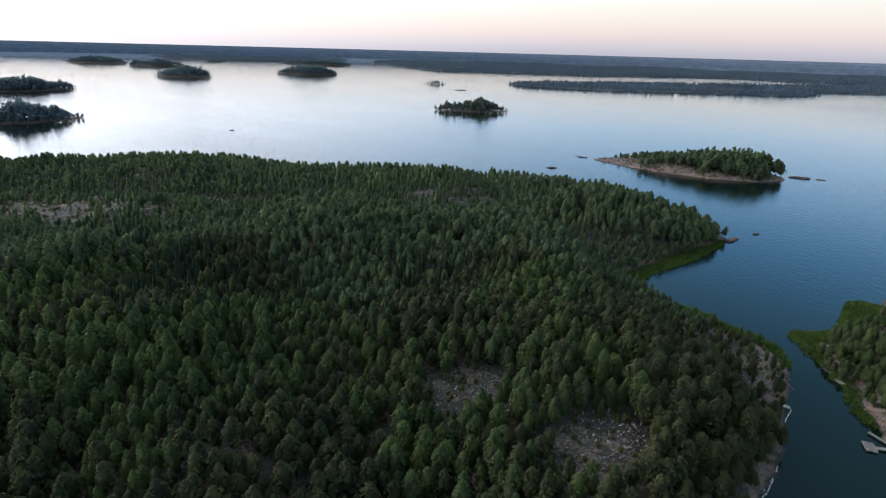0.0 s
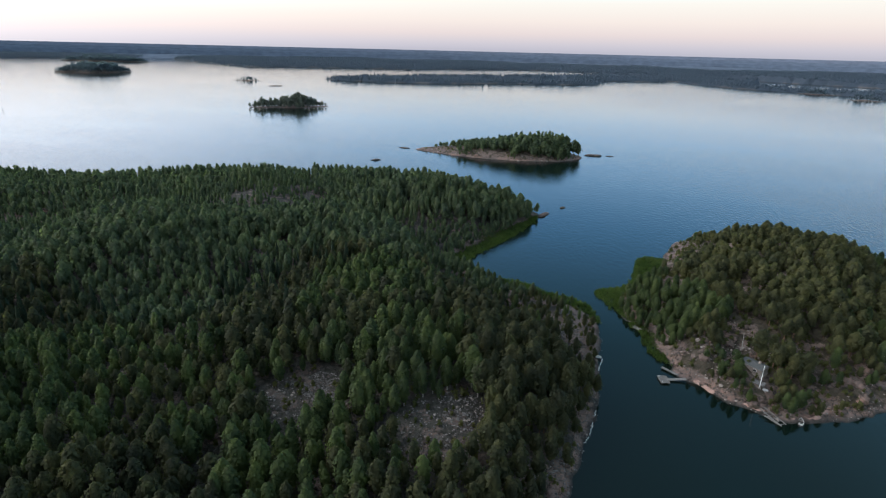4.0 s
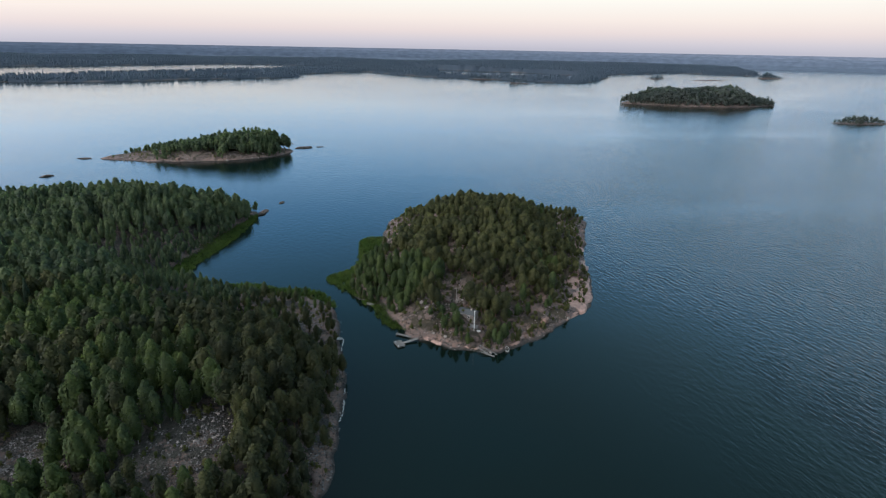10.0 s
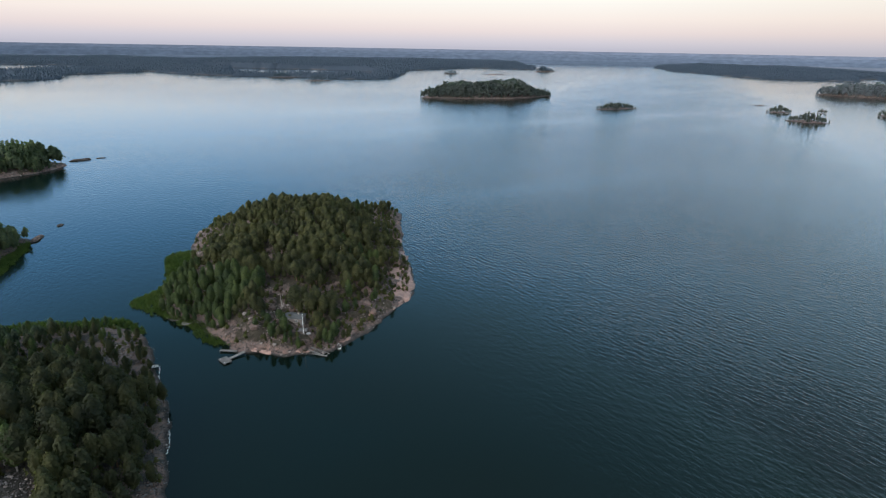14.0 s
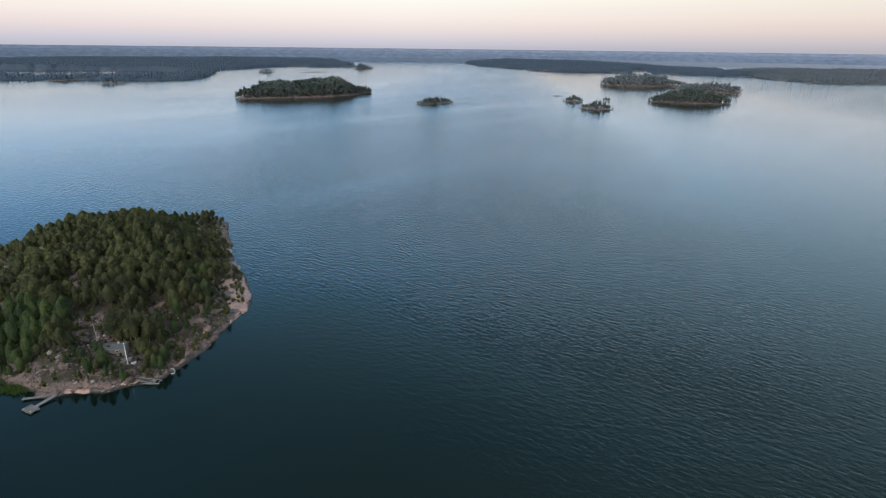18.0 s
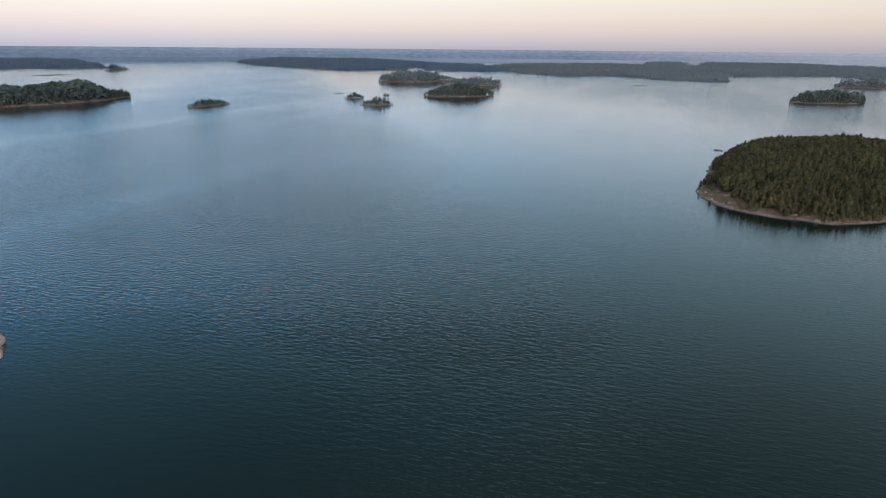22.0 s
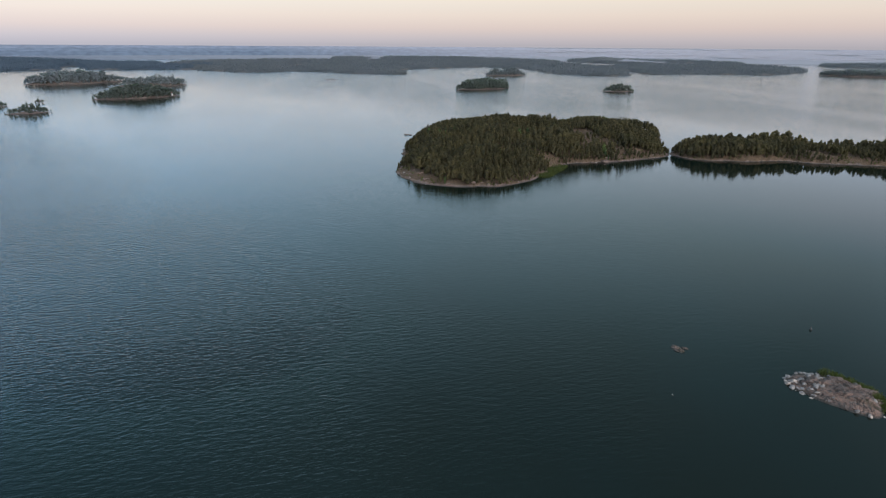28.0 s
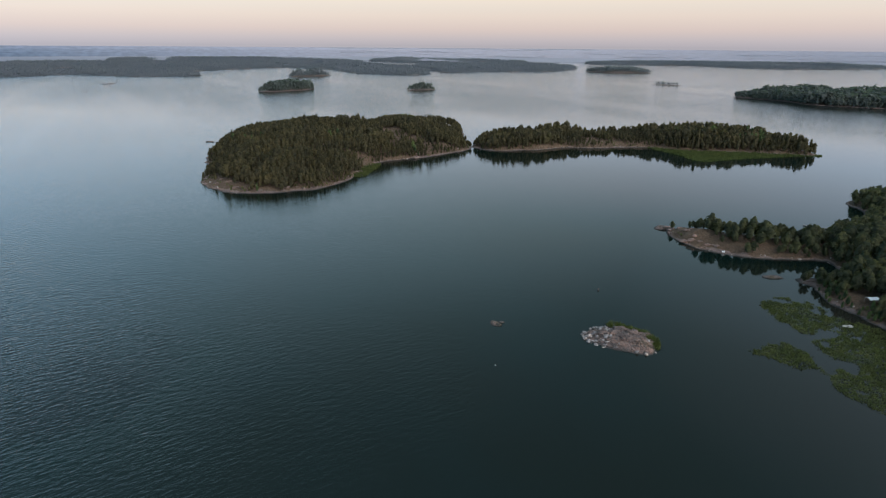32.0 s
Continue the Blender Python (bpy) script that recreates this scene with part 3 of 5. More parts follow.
def plant(land, name, spacing, mixw, hgt, seed, margin=4.0, clear=0.0, clearings=(), limit=None, hmod=None, spread=1.15):
    """Scatter trees over a land on a shaken grid. clear: share of the noise left open; clearings: (x, y, radius)."""
    r = np.random.default_rng(seed)
    lo, hi = land.poly.min(0), land.poly.max(0)
    xs, ys = np.meshgrid(np.arange(lo[0], hi[0], spacing), np.arange(lo[1], hi[1], spacing * 0.87), indexing="ij")
    xs = xs + (np.arange(ys.shape[1]) % 2) * spacing / 2
    x = (xs + r.uniform(-0.42, 0.42, xs.shape) * spacing).ravel()
    y = (ys + r.uniform(-0.42, 0.42, ys.shape) * spacing).ravel()
    d = land.shore(x, y)
    ok = d > margin * r.uniform(0.6, 1.4, d.shape)
    ok &= vnoise(x, y, 26, 2) * 0.6 + vnoise(x, y, 11, 0) * 0.4 > clear + r.normal(0, 0.05, d.shape)
    for cx, cy, cr_ in clearings:
        ok &= np.hypot(x - cx, y - cy) > cr_ * r.uniform(0.75, 1.2, d.shape)
    if limit:
        ok &= limit(x, y)
    x, y = x[ok], y[ok]
    z = land.height(x, y)
    patch = vnoise(x, y, 34, 1) * 0.85 + r.random(len(x)) * 0.35
    stand = (0.68 + 0.64 * vnoise(x, y, 36, 4)) * np.clip(0.6 + d[ok] / 32, 0.6, 1.0)
    if hmod:
        stand = stand * hmod(x, y)
    for i in range(len(x)):
        w = mixw(x[i], y[i])
        v = patch[i] / 1.2
        kind = "birch" if v < w[0] else "pine" if v < w[0] + w[1] else "spruce"
        h = hgt * stand[i] * r.uniform(0.6, 1.28) * (1.08 if kind == "spruce" else 1.0)
        TREES.append((kind, x[i], y[i], z[i], h, r.uniform(0, 6.28), name, r.uniform(0.85, 1.2) * (spread if kind != "spruce" else 1.0)))


def grow(picks, width=1.0):
    """Join many crowns (shape, x, y, z, height, turn) into arrays."""
    out = []
    for (v, f), x, y, z, h, a, k in picks:
        c, s = math.cos(a), math.sin(a)
        w = h * width * k
        q = np.empty_like(v)
        q[:, 0] = x + (v[:, 0] * c - v[:, 1] * s) * w
        q[:, 1] = y + (v[:, 0] * s + v[:, 1] * c) * w
        q[:, 2] = z + v[:, 2] * h
        out.append((q, f))
    return join(out)


# ---------------------------------------------------------------- the sea
bm = bmesh.new()
bmesh.ops.create_circle(bm, cap_ends=True, segments=96, radius=4940)
water = part("water", bm, M_water)
tagged(water, "dark teal sea with fine ripples and calm slicks", "sea", kind="structure")

# ---------------------------------------------------------------- the lands
MAIN = Land([(58, 85), (72, 96), (77, 103), (84, 110), (93, 118), (99, 129), (107, 142), (115, 156), (122, 170), (118, 184), (108, 197), (98, 214), (90, 240), (97, 254), (114, 264),
             (146, 290), (170, 308), (160, 322), (142, 350), (128, 385), (105, 425), (60, 450), (0, 462), (-60, 458), (-130, 478), (-200, 500), (-270, 492), (-330, 450),
             (-420, 400), (-430, 280), (-340, 150), (-220, 70), (-80, 40), (20, 52)],
            hills=[(0, 330, 100, 4), (-190, 440, 60, 3), (-120, 200, 80, 5), (40, 130, 40, 5), (-260, 250, 90, 3), (110, 300, 40, 2), (-132, 425, 48, 2)], base=4.5, reach=14.0, roll=13.0)
COTTAGE = Land([(134, 170), (134, 156), (130, 142), (127, 128), (129, 114), (134, 107), (138, 98), (148, 95), (158, 93), (171, 92), (185, 92), (201, 96), (226, 110), (242, 124),
                (265, 136), (281, 146), (301, 155), (303, 164), (302, 190), (290, 215), (270, 232), (247, 239), (223, 240), (205, 229), (190, 216), (170, 200), (147, 185)],
               hills=[(230, 168, 40, 13.2), (175, 140, 40, 3), (205, 205, 30, 2)], base=3.6, reach=9.0, rough=1.9)
SKERRY = Land([(156, 560), (167, 534), (200, 497), (237, 474), (276, 465), (303, 482), (294, 515), (262, 545), (220, 562), (185, 570)], hills=[(240, 510, 50, 4)], base=2.5, reach=8.0)
BIG = Land([(343, -309), (323, -295), (295, -288), (272, -295), (244, -320), (235, -352), (243, -385), (250, -410), (250, -445), (228, -475), (214, -510), (208, -548), (240, -600),
            (280, -680), (330, -700), (380, -670), (425, -610), (465, -550), (480, -480), (448, -425), (402, -368), (376, -350)],
           hills=[(350, -470, 85, 17), (290, -590, 60, 8), (330, -380, 45, 5)], base=4.0, reach=14.0)
LONG = Land([(211, -556), (182, -543), (143, -570), (120, -597), (92, -609), (60, -630), (36, -644), (5, -640), (-30, -650), (-80, -662), (-118, -670), (-116, -690), (-60, -735), (20, -735),
             (100, -690), (160, -650), (212, -600)], hills=[(140, -625, 50, 2)], base=4.5, reach=9.0)
SOUTH = Land([(-7, -341), (-16, -321), (-34, -311), (-50, -312), (-69, -318), (-84, -322), (-88, -304), (-67, -289), (-74, -281), (-80, -264), (-86, -258), (-96, -244), (-110, -225),
              (-130, -190), (-200, -180), (-260, -260), (-260, -420), (-200, -520), (-150, -500), (-116, -470), (-120, -440), (-112, -405), (-92, -372), (-66, -352), (-35, -347)],
             hills=[(-26, -331, 13, 5.0), (-50, -330, 14, 3.0), (-150, -350, 60, 5)], base=2.2, reach=7.0, wobble=1.4)
for land, res, label in ((MAIN, 2.6, "wooded granite coast with bare rock clearings"), (COTTAGE, 0.85, "small hilly granite island with pink shore rock"), (SKERRY, 2.2, "low granite skerry wooded along its back"),
                         (BIG, 2.6, "hilly wooded island with a reddish rock shore"), (LONG, 2.8, "long low wooded island with reed shore"), (SOUTH, 1.6, "wooded shore with a bare rock spit")):
    ground_of = M_coast if land is MAIN else M_rock if land in (COTTAGE, SKERRY) else M_brown
    ob = part("island" if land is not MAIN else "ground", land.sheet("land", res, ground_of), ground_of)
    tagged(ob, label, "island" if land is not MAIN else "coast", kind="structure")

# far islands: name, x, y, half length, half depth, turn, ground height, tree height
FAR_ISLES = [(-865, 1188, 100, 38, 52, 6, 12), (-531, 733, 60, 26, 48, 5, 12), (-815, 1830, 85, 40, 15, 8, 13), (-1649, 2794, 150, 60, -4, 12, 13), (-1275, 2612, 114, 50, 8, 9, 13),
             (-507, 2200, 112, 50, 9, 12, 13), (-741, 3438, 230, 70, -20, 8, 12), (-25, 1767, 34, 14, 1, 2, 9), (53, 1000, 66, 20, 2, 3, 11), (-1299, 3356, 59, 25, -3, 4, 10),
             (1195, 412, 156, 48, -46, 13, 15), (1075, 123, 46, 16, -41, 4, 8), (2720, 664, 54, 25, -41, 7, 12), (2191, 924, 38, 16, -42, 3, 9), (1308, -125, 13, 8, -80, 3, 7),
             (1178, -144, 22, 11, -64, 4, 8), (1035, -168, 31, 14, -92, 5, 8), (1204, -215, 9, 6, -80, 2, 8), (1765, -405, 118, 45, -92, 9, 13), (1210, -380, 81, 30, -91, 8, 10), (1543, -524, 80, 40, -102, 8, 12),
             (917, -1085, 82, 30, -100, 6, 13), (1290, -1640, 88, 35, -103, 6, 13), (647, -1260, 40, 18, -131, 5, 11), (124, -1805, 40, 14, 177, 3, 9), (402, -2625, 142, 50, 180, 10, 13),
             (1520, 1240, 51, 16, -63, 3, 9), (1454, 1048, 42, 15, -64, 3, 9)]
FAR = []
WEST = Land([(-45, -1440), (-134, -1362), (-186, -1299), (-296, -1280), (-480, -1270), (-600, -1400), (-420, -1520), (-180, -1500)], base=7.0, reach=40, rough=0.6, wobble=4.0, step=12)
ob = part("island", WEST.sheet("land", 8.0, M_rock), M_rock)
tagged(ob, "wooded island edged by a pale beach", "island", kind="structure")
FAR.append((WEST, 14))
for i, (x, y, a, b, turn, g, h) in enumerate(FAR_ISLES):
    land = Land(oval(x, y, a, b, turn, i), hills=[(x, y, a * 0.7, g * 0.7)], base=g * 0.25, reach=10, rough=0.5, wobble=3.0, step=8)
    ob = part("island", land.sheet("land", max(3.0, a / 18), M_bare), M_bare)
    tagged(ob, "distant wooded island with a pale rock rim", "island", group="far islands", kind="structure")
    FAR.append((land, h))

# far coasts, as plans of near shore and back
COASTS = [
    [(-90, 3020), (130, 2930), (400, 2900), (870, 2830), (1430, 2890), (1900, 2300), (1620, 1975), (1900, 2000), (2700, 3000), (1500, 4300), (0, 4500), (-500, 4300)],
    [(198, 1855), (370, 1728), (620, 1680), (850, 1668), (1092, 1668), (1130, 1790), (1190, 1845), (1476, 1850), (1600, 1975), (1400, 2150), (1000, 2050), (600, 1980), (300, 1920)],
    [(1600, 1970), (1495, 1685), (1500, 1430), (1560, 1230), (1625, 965), (1810, 970), (2310, 1164), (2865, 1090), (2950, 780), (3500, 1000), (4200, 1400), (3500, 2700), (2600, 2900), (1900, 2400)],
    [(3470, 182), (3130, 35), (2750, -240), (2730, -510), (2560, -790), (2480, -900), (2450, -1000), (2700, -1300), (3300, -1000), (4300, -700), (4400, 200)],
    [(2520, -1000), (2060, -1035), (2030, -1235), (1960, -1290), (1750, -1300), (1615, -1424), (1690, -1480), (1900, -1700), (1905, -2000), (1950, -2290), (2300, -2300), (3000, -1900), (3200, -1200)],
    [(1920, -2250), (1660, -2195), (1285, -1915), (1020, -1920), (1050, -2110), (1300, -2500), (1900, -2700)],
    [(1068, -2190), (860, -2380), (660, -2575), (700, -3090), (1100, -3200), (1500, -2800)],
    [(1000, -4500), (578, -4400), (82, -3790), (-335, -3580), (-812, -4000), (-700, -4400), (300, -4500)],
    [(-2240, 4100), (-1800, 3900), (-1365, 3700), (-1040, 3900), (-700, 4380), (-900, 4700), (-2300, 4450)],
    [(3300, -2350), (2700, -2500), (2330, -2600), (2050, -2720), (1900, -2900), (2100, -3150), (2900, -3200), (3600, -2600)],
    [(2250, -3500), (1700, -3250), (1350, -3420), (1150, -3700), (1400, -4000), (2200, -4000)],
    [(700, -3700), (380, -3800), (100, -4050), (400, -4200), (800, -4000)],
    [(-2900, 3600), (-2500, 3900), (-2300, 4100), (-2500, 4400), (-3300, 3600)],
]
LAKES = [(1150, -2242, 130, 55), (2803, -640, 280, 50), (2312, -1395, 170, 45), (3129, -1597, 300, 70), (2110, -2690, 200, 60), (1620, -3560, 240, 90), (1930, -2990, 190, 45), (3250, -2600, 260, 80), (1530, -2200, 130, 50), (1500, -3480, 200, 130), (2450, -1500, 230, 60), (2900, -1100, 260, 90)]
FAR_TUFTS = []


# coasts get one of the two leaf colours that carry the haze
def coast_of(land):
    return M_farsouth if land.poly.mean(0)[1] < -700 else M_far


for i, pl in enumerate(COASTS):
    land = Land(pl, base=3.0, reach=40, rough=0.0, wobble=14, step=30)
    res = 15.0
    lo, hi = land.poly.min(0) - 20, land.poly.max(0) + 20
    X, Y = np.meshgrid(np.arange(lo[0], hi[0], res), np.arange(lo[1], hi[1], res), indexing="ij")
    D = inside_distance(X, Y, land.poly) + 30 * (vnoise(X, Y, 120, 1) - 0.5) + 16 * (vnoise(X, Y, 40, 2) - 0.5)
    D = np.where((vnoise(X, Y, 480, 4) > 0.73) & (D > 90), -5.0, D)      # inland sheets of water
    for lx, ly, along, across in LAKES:
        e = Vector((lx, ly)).normalized()
        D = np.where((((X - lx) * e.x + (Y - ly) * e.y) / along) ** 2 + (((Y - ly) * e.x - (X - lx) * e.y) / across) ** 2 < 1, -5.0, D)
    jit = np.random.default_rng(50 + i)
    hill = np.clip(D / 220, 0, 1) * (vnoise(X, Y, 260, 3) * 12 + vnoise(X, Y, 700, 2) * 8)
    Z = np.where(D > 0, 0.6 + np.clip(D / 24, 0, 1) * (3 + 5 * jit.random(X.shape)) + hill, -1.0)
    step = np.where(D < 45, 1.0, 0.42)
    here = (D > 3) & (jit.random(X.shape) < step)
    tx, ty, tz = [(A[here][None, :] + (jit.uniform(-7, 7, (2, int(here.sum()))) if k < 2 else 0)).repeat(1 if k < 2 else 2, 0) for k, A in enumerate((X, Y, np.maximum(Z, 0.5) - 2.0))]
    FAR_TUFTS.append((tx.ravel(), ty.ravel(), tz.ravel(), coast_of(land)))
    X = X + jit.uniform(-5, 5, X.shape)
    Y = Y + jit.uniform(-5, 5, X.shape)
    keep = D > -res * 1.5
    ok = keep[:-1, :-1] & keep[1:, :-1] & keep[1:, 1:] & keep[:-1, 1:]
    idx = np.arange(X.size).reshape(X.shape)
    f = np.stack([idx[:-1, :-1][ok], idx[1:, :-1][ok], idx[1:, 1:][ok], idx[:-1, 1:][ok]], 1)
    used, inv = np.unique(f, return_inverse=True)
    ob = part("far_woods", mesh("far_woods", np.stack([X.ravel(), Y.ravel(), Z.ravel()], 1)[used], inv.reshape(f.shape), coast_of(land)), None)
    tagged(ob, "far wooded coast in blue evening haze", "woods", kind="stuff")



def tufts(x, y, z, seed):
    """Far tree tops: small uneven four-sided crowns, all in one mesh."""
    r = np.random.default_rng(seed)
    n = len(x)
    h = r.uniform(9, 13, n) * (0.8 + 0.4 * vnoise(x, y, 90, 5))
    w = h * r.uniform(0.24, 0.42, n)
    a = r.uniform(0, 6.28, n)
    v = np.empty((n, 5, 3))
    for k in range(4):
        b = a + k * math.pi / 2
        q = w * r.uniform(0.8, 1.3, n)
        v[:, k] = np.stack([x + q * np.cos(b), y + q * np.sin(b), z + h * r.uniform(0.1, 0.4, n)], 1)
    v[:, 4] = np.stack([x, y, z + h], 1)
    f = (np.array([(0, 1, 4), (1, 2, 4), (2, 3, 4), (3, 0, 4)])[None] + 5 * np.arange(n)[:, None, None]).reshape(-1, 3)
    return v.reshape(-1, 3), f


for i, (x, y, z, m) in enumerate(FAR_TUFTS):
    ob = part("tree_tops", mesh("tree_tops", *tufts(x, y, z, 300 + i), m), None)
    tagged(ob, "distant conifer tops, blue evening haze in their colour", "woods", kind="stuff")

# backdrop raised to fit the camera's view: open water and strips of wooded land at the horizon
ang = np.linspace(0, 2 * math.pi, 2881)[:-1]
n = len(ang)
k = np.arange(n)
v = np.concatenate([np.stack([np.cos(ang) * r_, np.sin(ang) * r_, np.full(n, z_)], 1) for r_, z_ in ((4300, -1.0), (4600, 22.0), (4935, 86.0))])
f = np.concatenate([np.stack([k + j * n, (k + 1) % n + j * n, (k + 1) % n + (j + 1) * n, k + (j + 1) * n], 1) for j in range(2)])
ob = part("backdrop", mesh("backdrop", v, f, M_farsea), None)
tagged(ob, "backdrop ring of pale water, haze in its colour", "distance", kind="structure")
yaw = np.degrees(np.arctan2(-np.cos(ang), np.sin(ang)))
south = np.clip((-yaw - 108) / 40, 0, 1) + np.clip((yaw - 60) / 60, 0, 1)
for layer in range(12):
    q = layer / 11
    z0 = -6 + 84 * q ** 0.9
    rad = (4610 if z0 < 22 else 4600 + (z0 - 22) * 5.23) - 22
    arc = ang * 4800
    grain = 0.7 * vnoise(arc, np.full(n, layer * 977.0), 620, layer % 6) + 0.3 * vnoise(arc, np.full(n, layer * 977.0), 170, (layer + 2) % 6)
    share = 0.10 + 0.22 * np.clip(south, 0, 1) * (0.7 + 0.5 * q)
    wood = np.clip((grain - share) * 14, 0, 1)
    tall = (17 - 10 * q) * wood * (0.8 + 0.4 * vnoise(arc, np.full(n, 31.0 * layer), 45, 3)) + 1.4 * (vnoise(arc, np.full(n, 7.0 * layer), 14, 1) - 0.5)
    cx, sy = np.cos(ang), np.sin(ang)
    v = np.concatenate([np.stack([cx * (rad - 4), sy * (rad - 4), np.full(n, z0 - 3)], 1), np.stack([cx * rad, sy * rad, z0 + np.maximum(tall, 0)], 1), np.stack([cx * (rad + 18), sy * (rad + 18), z0 + np.maximum(tall, 0) * 0.9], 1)])
    ok = (wood > 0.02) & (np.roll(wood, -1) > 0.02)
    f = np.concatenate([np.stack([k + j * n, (k + 1) % n + j * n, (k + 1) % n + (j + 1) * n, k + (j + 1) * n], 1)[ok] for j in range(2)])
    # higher strips take the paler colours in place of thicker haze
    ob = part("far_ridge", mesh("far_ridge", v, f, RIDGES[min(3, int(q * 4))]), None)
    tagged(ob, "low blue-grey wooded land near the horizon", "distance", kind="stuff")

# ---------------------------------------------------------------- forests
plant(MAIN, "main", 3.8, lambda x, y: (0.50, 0.42) if y > 235 else (0.55, 0.22) if x < 60 and y > 118 else (0.30, 0.60), 10.6, 1, margin=1.6, clear=0.16, spread=1.0,
      clearings=[(38, 110, 11), (48, 116, 7), (6, 136, 10), (14, 140, 6), (109, 368, 8), (60, 355, 7), (84, 352, 7), (30, 348, 8), (12, 340, 6), (-8, 352, 8), (-30, 335, 9), (45, 338, 4), (100, 345, 4), (-50, 350, 7), (105, 160, 7), (66, 92, 6), (97, 127, 4), (101, 146, 5), (80, 160, 5), (118, 172, 6), (-14, 118, 5),
                 (-235, 300, 17), (-205, 295, 17), (-255, 325, 18), (-215, 322, 20), (-180, 318, 14), (-160, 300, 8)], hmod=lambda x, y: np.where((x > 66) & (y > 168) & (y < 285), 0.58, 1.0) * np.where((x > 82) & (y <= 168), 0.9, 1.0) * np.where((y > 320) & (x < 40), 0.66, 1.0) * np.where((x < -90) & (y > 240) & (y < 370), 0.74, 1.0),
      limit=lambda x, y: (y > 55) & (x > -0.95 * y - 60))
plant(MAIN, "main", 3.2, lambda x, y: (0.55, 0.40), 8.0, 11, margin=0.5, clear=0.10, spread=1.0, limit=lambda x, y: (MAIN.shore(x, y) < 6) & (y > 180) & (y < 300))
plant(COTTAGE, "cottage", 3.7, lambda x, y: (0.85, 0.12) if x < 165 and y > 140 else (0.30, 0.66), 6.6, 2, margin=3.0, clear=0.39, spread=1.25, hmod=lambda x, y: np.clip(0.85 + COTTAGE.shore(x, y) / 75, 0.8, 1.3),
      clearings=[(146.5, 115.5, 8), (141, 125, 7), (150, 131, 7), (159, 137, 6), (148, 117, 5), (142, 109, 4), (138, 100, 4), (210, 106, 9), (193, 96, 6), (226, 116, 7), (200, 224, 9), (212, 230, 8), (258, 150, 6), (200, 160, 5), (180, 166, 5), (236, 150, 5), (226, 190, 5), (205, 182, 4)])
plant(COTTAGE, "cottage", 3.4, lambda x, y: (0.9, 0.1), 6.4, 13, margin=0.4, clear=0.15, spread=1.4, limit=lambda x, y: (x < 168) & (y > 138) & (COTTAGE.shore(x, y) < 9))
plant(SKERRY, "skerry", 4.0, lambda x, y: (0.05, 0.65), 14.5, 3, margin=2.5, clear=0.12, hmod=lambda x, y: np.clip(0.66 + 0.32 * ((x - 230) * 0.88 - (y - 520) * 0.47) / 80, 0.3, 0.98), clearings=[(178, 536, 20), (160, 556, 16), (205, 500, 13), (222, 490, 9), (240, 480, 7), (292, 478, 8)])
plant(BIG, "big", 3.5, lambda x, y: (0.10, 0.58), 8.8, 4, margin=2.4, clear=0.22, spread=0.95, clearings=[(256, -492, 13), (264, -478, 8), (291, -521, 14), (268, -504, 14), (248, -507, 11), (236, -508, 11), (226, -522, 8), (258, -522, 11), (280, -512, 15), (300, -535, 13), (232, -492, 8), (286, -640, 18), (268, -612, 14), (302, -672, 12), (330, -304, 13), (308, -296, 12), (288, -294, 10), (268, -302, 8), (250, -318, 6), (262, -420, 12)])
plant(BIG, "big", 6.0, lambda x, y: (0.10, 0.80), 5.0, 14, margin=2.0, clear=0.30, spread=1.2, limit=lambda x, y: np.hypot(x - 264, y + 508) < 36)
plant(LONG, "long", 4.0, lambda x, y: (0.12, 0.60), 12.0, 5, margin=1.6, clear=0.16, spread=1.0, hmod=lambda x, y: np.where(np.hypot(x - 85, y - -631) < 47, 0.62, 1.0), clearings=[(99, -627, 11), (69, -628, 12), (85, -625, 7)])
plant(SOUTH, "south", 4.4, lambda x, y: (0.10, 0.85) if x > -80 and y < -300 else (0.25, 0.50), 10.5, 6, margin=0.9, clear=0.15, spread=1.35, clearings=[(-13, -332, 9), (-27, -321, 9), (-41, -316, 6), (-56, -316, 4), (-91, -264, 9), (-86, -259, 6)], limit=lambda x, y: x > -215, hmod=lambda x, y: np.where(x > -88, 0.82, 1.0))
plant(SOUTH, "south", 2.8, lambda x, y: (0.75, 0.20), 5.5, 12, margin=0.1, clear=0.05, spread=1.1, limit=lambda x, y: (SOUTH.shore(x, y) < 7) & (x < -76) & (y > -312) & (np.hypot(x + 93, y + 267) > 8))
for i, (land, h) in enumerate(FAR):
    dist = np.hypot(*land.poly.mean(0))
    u0, u1 = (land.poly.max(0) - land.poly.min(0)) / 2
    mid, span = land.poly.mean(0), max(u0, u1)
    lop = 0.5 * math.sin(i * 2.7)
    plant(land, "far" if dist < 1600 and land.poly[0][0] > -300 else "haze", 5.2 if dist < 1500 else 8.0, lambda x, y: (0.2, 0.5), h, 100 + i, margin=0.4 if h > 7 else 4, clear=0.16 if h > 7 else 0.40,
          hmod=lambda x, y, m=mid, w=span, q=lop: np.clip(1.25 - 0.45 * np.abs(np.hypot(x - m[0], y - m[1]) / w - q * 0.15) ** 3.0, 0.75, 1.25) * (0.8 + 0.4 * vnoise(x, y, 22, 5)))

